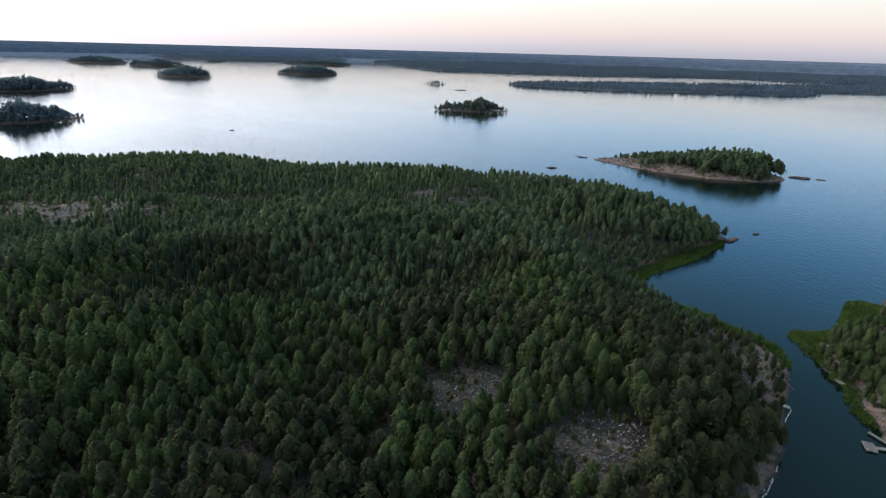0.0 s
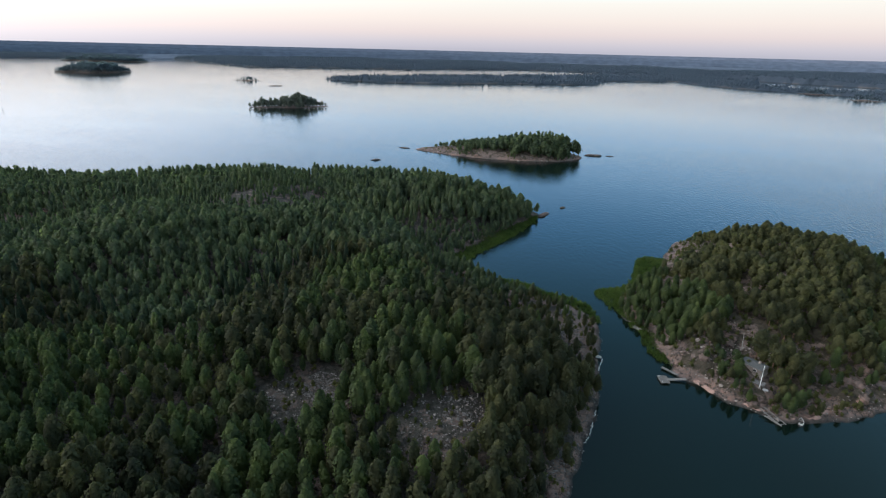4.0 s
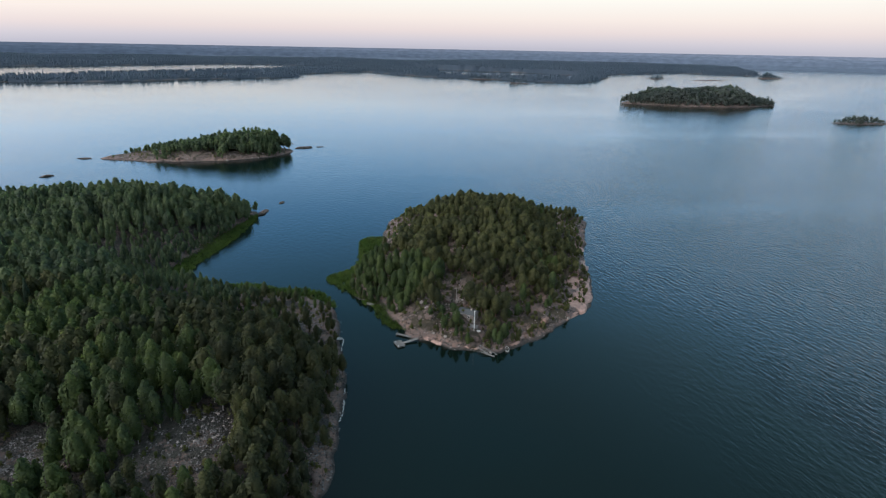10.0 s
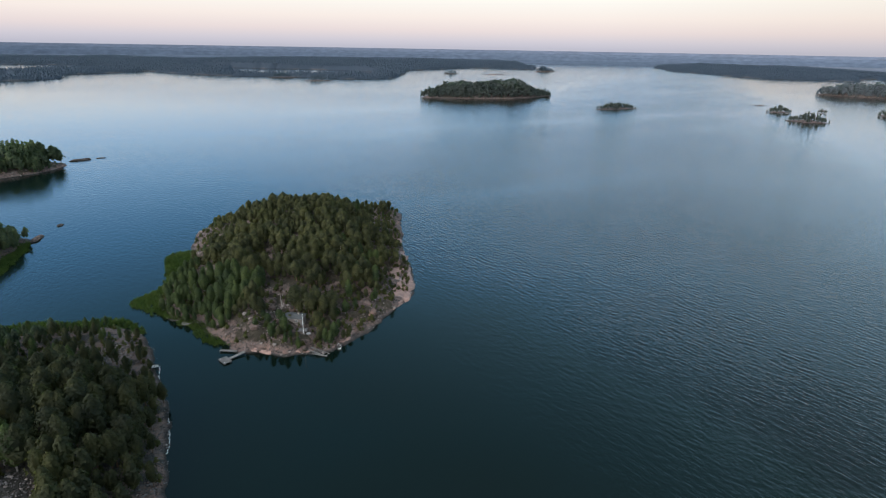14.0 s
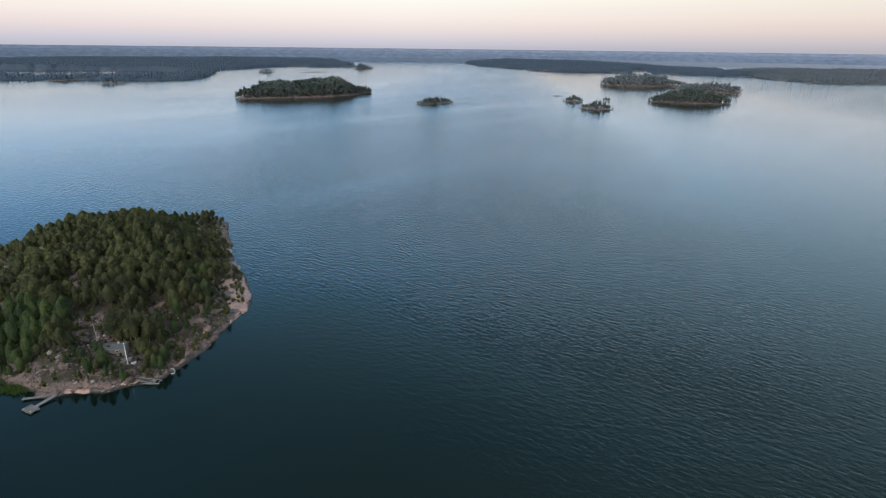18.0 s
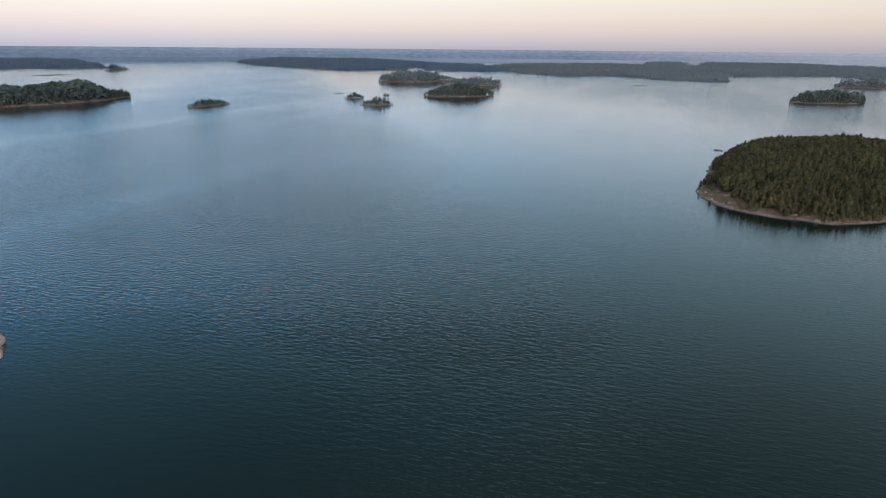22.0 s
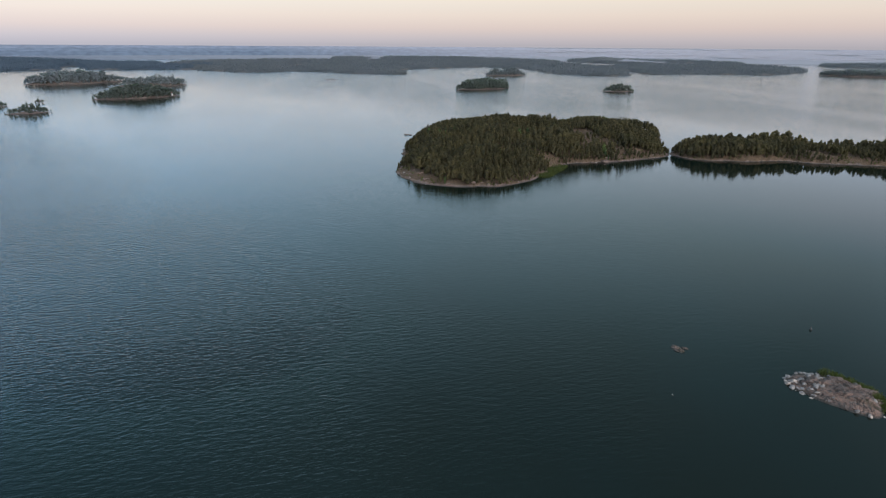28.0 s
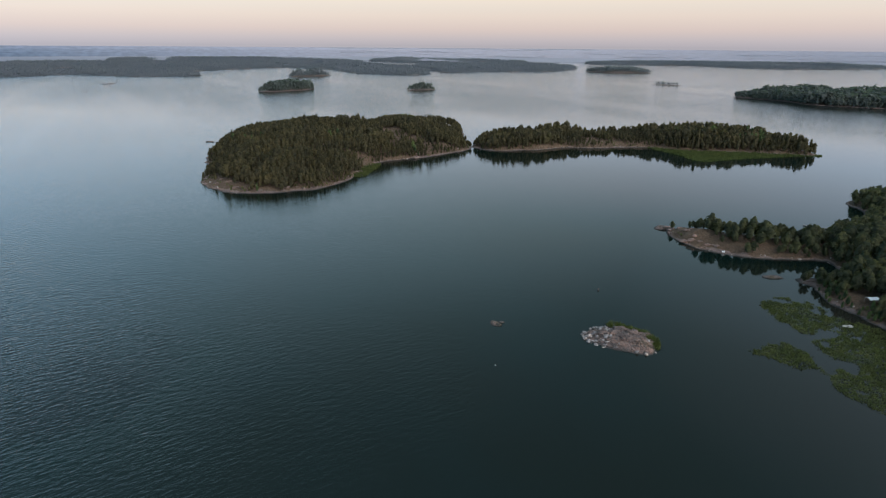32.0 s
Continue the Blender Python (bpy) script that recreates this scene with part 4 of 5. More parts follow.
TREES.sort(key=lambda t: math.hypot(t[1] - 125, t[2] - 125))
count = {"birch": 0, "pine": 0, "spruce": 0}
near_shape = {(k, w): [mesh(k + "_crown", *crown(k, 900 + s, 520), M_hillpine if w and k == "pine" else LEAF[k]) for s in range(5)] for k in LEAF for w in (0, 1)}
near_trunk = {k: trunk_shape(k) for k in LEAF}
models = {}
rest = {}
for i, (kind, x, y, z, h, a, name, wide) in enumerate(TREES):
    if count[kind] < 300 and name in ("main", "cottage"):
        s = count[kind] % 5
        count[kind] += 1
        m = pose(x, y, z - 0.2, 0, 0, math.degrees(a)) @ Matrix.Diagonal((h * wide, h * wide, h, 1))
        nm, lab = NAMES[kind]
        isle = int(name == "cottage")
        if (kind, s, isle) not in models:
            t = empty(nm, m)
            tagged(t, lab, "tree", group=kind + " wood")
            part("trunk", near_trunk[kind], None, t)
            part("crown", near_shape[kind, isle][s], None, t)
            models[kind, s, isle] = t
        else:
            made = new(nm)
            made.matrix_basis = m
            tagged(made, lab, "tree", group=kind + " wood")
            part("trunk", near_trunk[kind], None, made)
            part("crown", near_shape[kind, isle][s], None, made)
        continue
    d = math.hypot(x, y)
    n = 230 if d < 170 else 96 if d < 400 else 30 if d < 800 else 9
    # distant island trees are split between materials with haze in their colour
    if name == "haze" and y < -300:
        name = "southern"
    # woods some hundred metres off take the leaf colour with haze in it
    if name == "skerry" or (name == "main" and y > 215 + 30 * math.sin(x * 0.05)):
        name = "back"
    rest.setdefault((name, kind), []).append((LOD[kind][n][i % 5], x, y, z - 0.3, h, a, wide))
for (name, kind), picks in rest.items():
    v, f = grow(picks)
    ob = part(kind + "_wood", mesh("wood", v, f, M_farsouth if name == "southern" else M_far if name == "haze" else M_back if name == "back" else M_mid if name == "far" else M_brownpine if kind != "birch" and name in ("big", "long") else M_hillpine if kind == "pine" and name == "cottage" else LEAF[kind]), None)
    tagged(ob, {"birch": "dense fresh green leafy wood", "pine": "olive green pine wood with uneven crowns", "spruce": "dark green spruce wood"}[kind], "woods", kind="stuff")

# ---------------------------------------------------------------- undergrowth, reeds and stones
def low_growth(name, label, category, material, spots, seed, hgt, wide):
    r = np.random.default_rng(seed)
    shapes = [crown("birch", 500 + s, 9) for s in range(4)]
    picks = [(shapes[k % 4], x, y, z - 0.25, hgt * r.uniform(0.6, 1.4), r.uniform(0, 6.28), 1.0) for k, (x, y, z) in enumerate(spots)]
    v, f = grow(picks, wide)
    tagged(part(name, mesh(name, v, f, material), None), label, category, kind="stuff")


def scatter(land, n, seed, dmin, dmax, box=None):
    r = np.random.default_rng(seed)
    lo, hi = (land.poly.min(0), land.poly.max(0)) if box is None else (np.array(box[:2]), np.array(box[2:]))
    x, y = r.uniform(lo[0], hi[0], n * 6), r.uniform(lo[1], hi[1], n * 6)
    d = land.shore(x, y)
    ok = (d > dmin) & (d < dmax)
    x, y = x[ok][:n], y[ok][:n]
    return list(zip(x, y, land.height(x, y)))


low_growth("undergrowth", "low brownish green juniper and heather", "shrubs", M_bush, scatter(MAIN, 1500, 21, 2, 400, (-20, 80, 140, 220)) + scatter(MAIN, 900, 22, 3, 400, (-280, 270, -140, 350)), 31, 1.5, 1.7)
low_growth("undergrowth", "low green and brown island shrubs", "shrubs", M_bush, scatter(COTTAGE, 1900, 23, 1.6, 400), 32, 1.9, 1.6)
low_growth("undergrowth", "low shrubs along the rocky shore", "shrubs", M_bush, scatter(BIG, 900, 24, 3, 40) + scatter(SOUTH, 300, 25, 2.5, 60) + scatter(SKERRY, 250, 26, 4, 60) + scatter(LONG, 250, 27, 2, 20), 33, 1.6, 1.8)


def reeds(outline, density, hgt, seed, label, material=None, gap=0.22):
    poly = closed_curve(outline, 3.0)
    r = np.random.default_rng(seed)
    lo, hi = poly.min(0) - 2, poly.max(0) + 2
    n = int((hi[0] - lo[0]) * (hi[1] - lo[1]) * density)
    x, y = r.uniform(lo[0], hi[0], n), r.uniform(lo[1], hi[1], n)
    d = inside_distance(x, y, poly) + 2.2 * (vnoise(x, y, 4, 3) - 0.5) + 1.5 * (vnoise(x, y, 1.7, 1) - 0.5)
    ok = (d > 0) & (vnoise(x, y, 6, 5) > gap - d * 0.02)
    x, y = x[ok], y[ok]
    n = len(x)
    h = hgt * r.uniform(0.6, 1.25, n) * (0.75 + 0.5 * vnoise(x, y, 7, 2))
    out = []
    for k in range(3):
        a = r.uniform(0, 6.28, n)
        ox, oy = r.normal(0, 0.22, n), r.normal(0, 0.22, n)
        w = 0.20
        lx, ly = r.normal(0, 0.55, n), r.normal(0, 0.55, n)
        out.append(np.stack([np.stack([x + ox - w * np.cos(a), y + oy - w * np.sin(a), np.full(n, -0.1)], 1), np.stack([x + ox + w * np.cos(a), y + oy + w * np.sin(a), np.full(n, -0.1)], 1),
                             np.stack([x + ox + lx, y + oy + ly, h], 1)], 1).reshape(-1, 3))
    v = np.concatenate(out)
    f = np.arange(len(v)).reshape(-1, 3)
    tagged(part("reed_bed", mesh("reed_bed", v, f, material or M_reed), None), label, "reeds", kind="stuff")


reeds([(136, 192), (134, 172), (132, 156), (126, 141), (128, 130), (132, 140), (137, 156), (139, 171), (146, 184), (160, 190), (176, 202), (193, 213), (190, 222), (180, 222), (170, 209), (160, 199), (150, 194)], 3.4, 1.0, 41, "bright green reeds fringing the small island", gap=0.02)
reeds([(122, 164), (125, 174), (124.5, 185), (116, 198), (104, 216), (98, 212), (104, 196), (112, 184), (118, 170)], 3.4, 1.0, 42, "green reeds along the narrow sound", gap=0.02)
reeds([(98, 224), (97, 241), (117, 258), (149, 283), (165, 303), (160, 305), (142, 293), (112, 271), (92, 258), (86, 240)], 3.4, 1.0, 43, "green reeds round a sheltered bay", gap=0.02)
reeds([(-53, -252), (-60, -263), (-74, -260), (-75, -240), (-66, -228), (-57, -238)], 3.6, 0.5, 44, "patchy bright green reeds in shallow water", M_sedge, 0.33)
reeds([(-47, -206), (-58, -217), (-65, -211), (-69, -199), (-58, -200)], 3.6, 0.5, 45, "small reed patch standing in shallow water", M_sedge, 0.33)
reeds([(-73, -250), (-93, -246), (-115, -228), (-112, -178), (-86, -180), (-70, -193), (-75, -208), (-69, -222), (-78, -235)], 3.6, 0.5, 46, "wide reed bed on a shallow muddy shore", M_sedge, 0.33)
reeds([(40, -643), (8, -610), (-15, -582), (-45, -608), (-96, -652), (-124, -668), (-116, -676), (-60, -660), (0, -648)], 1.0, 1.5, 47, "yellowish green reed meadow along the long island", M_sedge)
reeds([(234, -378), (238, -400), (247, -428), (260, -420), (263, -395), (250, -376)], 2.0, 1.5, 48, "green shore meadow below the wood", M_sedge)


def stone_mesh(seed, material):
    bm = bmesh.new()
    bmesh.ops.create_icosphere(bm, subdivisions=1, radius=0.5)
    r = random.Random(seed)
    for v in bm.verts:
        v.co *= r.uniform(0.75, 1.2)
        v.co.z *= 0.7
    me = bpy.data.meshes.new("stone")
    bm.to_mesh(me)
    bm.free()
    me.materials.append(material)
    return me


STONES = [stone_mesh(s, M_stone) for s in range(6)]
LAND_OB = [o for o in scene.collection.objects if o.parent is None and o.name.split(".")[0] in ("ground", "island")]


DARK_STONES = [stone_mesh(s, M_darkstone) for s in range(6)]


def stones(land, owner, spots, lo, hi, seed, shapes=STONES):
    r = random.Random(seed)
    for x, y, z in spots:
        ob = part("stone", r.choice(shapes), None, owner)
        s = lo + (hi - lo) * r.random() ** 2.5
        ob.matrix_basis = pose(x, y, z + s * 0.1, r.uniform(-25, 25), r.uniform(-25, 25), r.uniform(0, 360)) @ Matrix.Diagonal((s, s * r.uniform(0.6, 1), s * r.uniform(0.5, 0.9), 1))


def clear_spots(land, spots, seed, n):
    r = np.random.default_rng(seed)
    x, y = [], []
    for cx, cy, rad in spots:
        a, d = r.uniform(0, 6.28, n), rad * r.random(n) ** 0.5
        x.append(cx + d * np.cos(a))
        y.append(cy + d * np.sin(a))
    x, y = np.concatenate(x), np.concatenate(y)
    ok = land.shore(x, y) > 0.2
    return list(zip(x[ok], y[ok], land.height(x[ok], y[ok])))


stones(MAIN, LAND_OB[0], clear_spots(MAIN, [(38, 110, 11), (48, 116, 6), (6, 136, 9), (105, 160, 5), (66, 91, 8)], 61, 26) + scatter(MAIN, 70, 62, -0.5, 3.5, (50, 80, 130, 175)), 0.4, 1.4, 63)
stones(COTTAGE, LAND_OB[1], scatter(COTTAGE, 150, 64, -0.8, 5) + clear_spots(COTTAGE, [(146, 128, 9), (160, 124, 8), (210, 110, 10), (258, 150, 7)], 65, 32), 0.4, 2.0, 66)
stones(SKERRY, LAND_OB[2], scatter(SKERRY, 60, 67, -1, 8), 0.8, 3.0, 68)
stones(BIG, LAND_OB[3], scatter(BIG, 120, 69, -0.5, 7), 0.6, 2.6, 70)
stones(SOUTH, LAND_OB[5], scatter(SOUTH, 70, 71, -0.5, 4, (-100, -350, 0, -240)), 0.4, 1.8, 72)

def rubble(spots, seed, lo, hi, label, material=None):
    """Loose small stones, too many to count, in one mesh."""
    r = np.random.default_rng(seed)
    octa = np.array([(1, 0, 0), (-1, 0, 0), (0, 1, 0), (0, -1, 0), (0, 0, 0.6), (0, 0, -0.6)])
    tri = np.array([(0, 2, 4), (2, 1, 4), (1, 3, 4), (3, 0, 4), (2, 0, 5), (1, 2, 5), (3, 1, 5), (0, 3, 5)])
    out = []
    for x, y, z in spots:
        s, a = r.uniform(lo, hi), r.uniform(0, 6.28)
        q = octa * r.uniform(0.6, 1.3, (6, 1)) * s
        out.append((np.stack([x + q[:, 0] * math.cos(a) - q[:, 1] * math.sin(a), y + q[:, 0] * math.sin(a) + q[:, 1] * math.cos(a), z + q[:, 2]], 1), tri))
    v, f = join(out)
    tagged(part("rubble", mesh("rubble", v, f, material or M_stone), None), label, "stones", kind="stuff")


rubble(clear_spots(MAIN, [(38, 110, 12), (48, 116, 8), (6, 136, 11), (14, 140, 6), (105, 160, 7), (89, 169, 6), (66, 91, 9)], 161, 420) + scatter(MAIN, 500, 162, -0.5, 4, (50, 80, 130, 175)), 163, 0.12, 0.42, "grey granite rubble in the forest clearings", M_darkstone)
rubble(scatter(COTTAGE, 900, 164, -0.6, 7) + clear_spots(COTTAGE, [(141, 125, 7), (150, 131, 7), (159, 137, 6), (210, 106, 9), (258, 150, 6)], 165, 90), 166, 0.15, 0.45, "loose granite stones on the island shore")

# bare islet with boulders
ISLET = Land([(8, -188), (8, -195), (-1, -203), (-11, -202), (-16, -194), (-16, -186), (-6, -184), (3, -185)], hills=[(-5, -193, 7, 1.0)], base=1.2, reach=2.6, rough=0.5, wobble=1.3, step=1.5)
islet = part("island", ISLET.sheet("islet", 0.45, M_islet), M_islet)
tagged(islet, "bare grey granite islet strewn with boulders", "islet", kind="structure")
stones(ISLET, islet, scatter(ISLET, 95, 73, -0.8, 9, (0, -204, 11, -184)) + scatter(ISLET, 34, 74, -1, 9), 0.4, 2.2, 75, DARK_STONES + STONES[:2])
reeds([(2, -202.5), (-6, -204.5), (-14, -200.5), (-16, -195), (-12.5, -196), (-7, -201), (1, -200.5)], 6.0, 1.7, 79, "tufts of yellowish grass on the islet's back", M_sedge, 0.1)
reeds([(-4, -204), (-11, -203), (-17, -195), (-16.5, -189), (-13, -193), (-9, -199)], 5.0, 0.9, 76, "yellowish grass on the edge of the islet", M_sedge)


rubble(scatter(ISLET, 230, 77, -0.7, 9, (-8, -204, 10, -184)), 78, 0.15, 0.5, "small dark granite stones covering the islet", M_islet)


def rock(x, y, a, b, h, turn, seed, label, material=None, z=0.0, tilt=0.0):
    """A smooth rounded rock that breaks the surface."""
    bm = bmesh.new()
    bmesh.ops.create_icosphere(bm, subdivisions=3, radius=1.0)
    for v in bm.verts:
        k = 1 + 0.42 * noise.noise(v.co * 1.5 + Vector((seed * 7.1, 0, 0))) + 0.24 * noise.noise(v.co * 3.6 + Vector((0, seed * 3.3, 0)))
        v.co = Vector((v.co.x * a * k, v.co.y * b * k, v.co.z * h * k))
    ob = part("rock", bm, material or M_bare)
    smooth(ob.data)
    ob.matrix_basis = pose(x, y, z - 0.12 * h, tilt, 0, turn)
    tagged(ob, label, "rock", group="rocks in the sea")


for k, (x, y, a, b, h, turn) in enumerate([(43, -184, 2.8, 1.6, 0.7, -30), (41, -186, 1.2, 0.8, 0.4, 10), (145, 567, 6, 2.5, 1.0, -40), (317, 524, 9, 3, 1.2, -40), (321, 489, 8, 4, 1.6, -20), (336, 482, 4, 2, 0.7, -40),
                                           (191, 318, 2.6, 1.4, 0.9, 20), (102, 507, 5, 2, 1.4, 0), (-13.0, -195, 3.6, 2.0, 1.1, 40), (-58, -287, 4.5, 2.0, 1.0, 20), (482, -447, 5, 2, 1.2, 30), (49, 1531, 19, 5, 1.8, 10),
                                           (1248, -224, 8, 5, 2.2, -80), (-4, -344, 5, 3, 1.6, 40), (1470, -1010, 30, 6, 1.5, -80), (2260, 760, 60, 10, 2.0, -40)]):
    rock(x, y, a, b, h, turn, k, "low reddish granite rock awash in the sea" if k in (0, 1, 8) else "low grey granite rock in the sea")


# smooth pink slabs along the island's shore
M_pink = plain("pink_granite", (0.37, 0.235, 0.19), 0.8, 0, 0.5, 0.35)
PINK = [(151, 97.5, 4.5, 2.0, 1.5, 8), (170, 96, 5, 1.8, 1.2, 5), (184, 94.8, 7, 2.2, 1.4, 5), (200, 98, 8, 2.6, 1.5, 22), (211.5, 104, 7, 2.5, 1.3, 36), (129.6, 121.5, 3.0, 1.5, 0.9, -80), (130.6, 116, 3.4, 1.6, 1.0, -70), (134.6, 108, 3.2, 1.5, 0.9, -55), (141.5, 98.5, 2.6, 1.4, 0.9, -15), (133, 114.5, 4.2, 1.7, 1.4, -62), (136.5, 105, 3.2, 1.5, 1.1, -60), (223, 111, 6, 2, 1.0, 38), (247, -456, 5, 2, 1.3, 70), (238, -472, 5, 2, 1.2, 60)]
for k, (x, y, a, b, h, turn) in enumerate(PINK):
    rock(x, y, a, b, h, turn, 40 + k, "smooth sloping pink granite slab at the waterline", M_pink, -0.15 * h)


EAST = [(193, 93.5), (201, 97), (208, 101.5), (215, 106), (222, 110), (229, 114.5), (236, 120), (243, 125.5), (250, 129.5), (258, 133.5), (266, 137), (274, 142), (282, 147), (290, 151), (298, 156)]
pink_r = random.Random(12)
for k, (x, y) in enumerate(EAST):
    for row in range(2):
        n = (-0.48 * (1.2 + row * 3.0), 0.88 * (1.2 + row * 3.0))
        px, qy = x + n[0] + pink_r.uniform(-1, 1), y + n[1] + pink_r.uniform(-0.6, 0.6)
        if row and pink_r.random() < 0.35:
            continue
        rock(px, qy, pink_r.uniform(5.0, 8.0), pink_r.uniform(2.4, 3.6), pink_r.uniform(0.7, 1.0), 30 + pink_r.uniform(-14, 14), 80 + 2 * k + row, "smooth pink granite slab sloping into the water" if k < 9 else "broken grey granite slab on the shore", M_pink if k < 9 else M_slab, 0.3 + row * 0.9, 12)


def outcrops(land, spots, seed, material, label):
    """Bare flat-backed rocks that stand out of the heath."""
    r = random.Random(seed)
    for k, (cx, cy, rad, count) in enumerate(spots):
        for q in range(count):
            a, d = r.uniform(0, 6.28), rad * r.random() ** 0.5
            x, y = cx + d * math.cos(a), cy + d * math.sin(a)
            g = float(land.height(np.array([x]), np.array([y]))[0])
            if g < 0.2:
                continue
            w = r.uniform(1.2, 3.4)
            rock(x, y, w, w * r.uniform(0.5, 0.8), w * r.uniform(0.25, 0.42), r.uniform(20, 70), seed + 20 * k + q, label, material, g, r.uniform(-6, 10))


outcrops(COTTAGE, [(141, 124, 8, 7), (150, 131, 7, 5), (138, 104, 6, 4), (148, 99, 6, 4), (165, 100, 8, 5), (186, 101, 9, 6), (212, 112, 9, 6), (238, 132, 8, 5), (268, 148, 8, 6), (292, 162, 6, 5), (298, 184, 7, 5), (202, 222, 10, 8), (190, 205, 8, 5), (228, 172, 14, 5), (186, 150, 9, 4), (160, 136, 7, 4)], 900, M_slab, "weathered grey granite outcrop among low heather")
outcrops(MAIN, [(66, 88, 8, 5), (76, 100, 5, 4), (97, 126, 4, 3), (160, 303, 8, 4), (-225, 305, 25, 8)], 1700, M_slab, "grey lichened granite outcrop near the shore")
outcrops(ISLET, [(-9, -195, 5, 5), (-2, -194, 6, 5)], 2300, M_islet, "pale pinkish granite hump on the islet")
outcrops(SOUTH, [(-20, -328, 9, 7), (-32, -316, 6, 4), (-9, -338, 5, 4)], 2500, M_slab, "bare brownish granite hump on the spit")
outcrops(BIG, [(250, -490, 14, 5), (238, -476, 9, 4), (318, -300, 16, 5), (288, -293, 10, 4), (254, -316, 8, 4)], 2700, M_slab, "reddish granite outcrop on the wooded island's shore")
outcrops(SKERRY, [(170, 545, 14, 6), (200, 505, 12, 5), (240, 478, 12, 5), (285, 472, 10, 4)], 2900, M_slab, "grey granite hump on the low skerry")

# ---------------------------------------------------------------- built things
def ground_at(land, x, y):
    return float(land.height(np.array([float(x)]), np.array([float(y)]))[0])


def plank_deck(owner, length, width, z, step=0.32, material=None):
    """Deck planks laid across a length."""
    n = int(length / step)
    me = None
    for k in range(n):
        if me is None:
            ob = part("plank", box_bm(step * 0.86, width, 0.05, bevel=0.008), material or M_paleplank, owner)
            me = ob.data
        else:
            ob = part("plank", me, None, owner)
        ob.location = (-length / 2 + (k + 0.5) * step, 0.03 * math.sin(k * 5.1), z + 0.006 * math.sin(k * 2.3))


def jetty(x, y, z, turn, length, width, label, posts=True, name="jetty"):
    t = empty(name, pose(x, y, z, 0, 0, turn))
    tagged(t, label, "jetty", group="jetties")
    plank_deck(t, length, width, 0.45)
    for s in (-1, 1):
        part("beam", box_bm(length, 0.14, 0.16, (0, s * (width / 2 - 0.12), 0.33), bevel=0.01), M_darkplank, t)
    if posts:
        for px in (-length / 2 + 0.3, 0, length / 2 - 0.3):
            for s in (-1, 1):
                part("post", rod_bm(0.09, 0.08, (px, s * (width / 2 - 0.1), -1.2), (px, s * (width / 2 - 0.1), 0.75)), M_darkplank, t)
    return t


def floating_dock(x, y, turn, length, width):
    t = empty("floating_dock", pose(x, y, 0, 0, 0, turn))
    tagged(t, "grey weathered floating dock with a raised edge", "dock")
    plank_deck(t, length, width, 0.42, material=M_darkplank)
    for s in (-1, 1):
        part("float", box_bm(length * 0.96, 0.7, 0.4, (0, s * (width / 2 - 0.45), 0.15), bevel=0.06), M_darkplank, t)
        part("edge_board", box_bm(length + 0.1, 0.12, 0.22, (0, s * (width / 2 + 0.02), 0.48), bevel=0.01), M_paleplank, t)
        part("edge_board", box_bm(0.12, width, 0.22, (s * (length / 2 + 0.02), 0, 0.48), bevel=0.01), M_paleplank, t)
    for sx in (-1, 1):
        part("bollard", rod_bm(0.09, 0.07, (sx * (length / 2 - 0.4), width / 2 - 0.4, 0.4), (sx * (length / 2 - 0.4), width / 2 - 0.4, 0.85)), M_white, t, "white mooring bollard")
    return t


floating_dock(119.6, 125.1, 70, 4.0, 2.7)
gang = empty("gangway", pose(123.2, 123.9, 0.5, 0, -4, -20))
tagged(gang, "sloping wooden gangway up to the rock", "gangway")
plank_deck(gang, 7.0, 1.1, 0.12)
for sgn in (-1, 1):
    part("rail_beam", box_bm(7.0, 0.1, 0.2, (0, sgn * 0.55, 0.05), bevel=0.01), M_paleplank, gang)
jetty(124.8, 128.5, 0.1, -70, 6.2, 1.0, "narrow old plank jetty on posts")
jetty(133.0, 157.4, 0, -75, 3.6, 1.8, "short pale plank jetty among reeds")
jetty(236.5, 246.0, 0, 40, 5.0, 2.4, "pale jetty on the far shore of the island")
jetty(239.5, 239.5, 0.3, 130, 6.5, 1.2, "grey plank jetty leading to the rock")
rock(172.5, 307, 4.6, 2.0, 1.1, 40, 61, "pale granite rock at the point of the coast", M_slab)
rock(168, 303.5, 3.4, 1.8, 1.2, 30, 62, "pale granite rock at the point of the coast", M_slab, 0.3)
jetty(240.5, -380, 0, 220, 11.0, 1.8, "long grey jetty below the wooded island")
jetty(-86, -388, 0, 160, 11.0, 1.5, "long pier built out from the shore")
jetty(-95, -389, 0, 200, 7.0, 1.8, "pier head lying across the end")

slip = empty("slipway", pose(137.2, 99.9, 0.5, 0, 10, -82) @ Matrix.Diagonal((0.8, 0.72, 0.8, 1)))
tagged(slip, "old timber boat slipway with loose logs", "slipway")
for dy in (-1.3, 1.3):
    part("rail", box_bm(9.0, 0.28, 0.22, (0, dy, 0.3), bevel=0.02), M_paleplank, slip)
for k in range(6):
    part("log", rod_bm(0.13, 0.10, (-3.8 + k * 1.5, -1.7 + 0.3 * math.sin(k * 3), 0.14), (-3.6 + k * 1.5, 1.8 + 0.3 * math.cos(k * 2), 0.14)), M_paleplank, slip)
for k in range(4):
    part("loose_pole", rod_bm(0.10, 0.07, (-2 + k * 0.6, -3.2 + 0.5 * k, 0.3), (3.0 + k * 0.5, -1.9 + 0.3 * k, 0.1)), M_paleplank, slip)


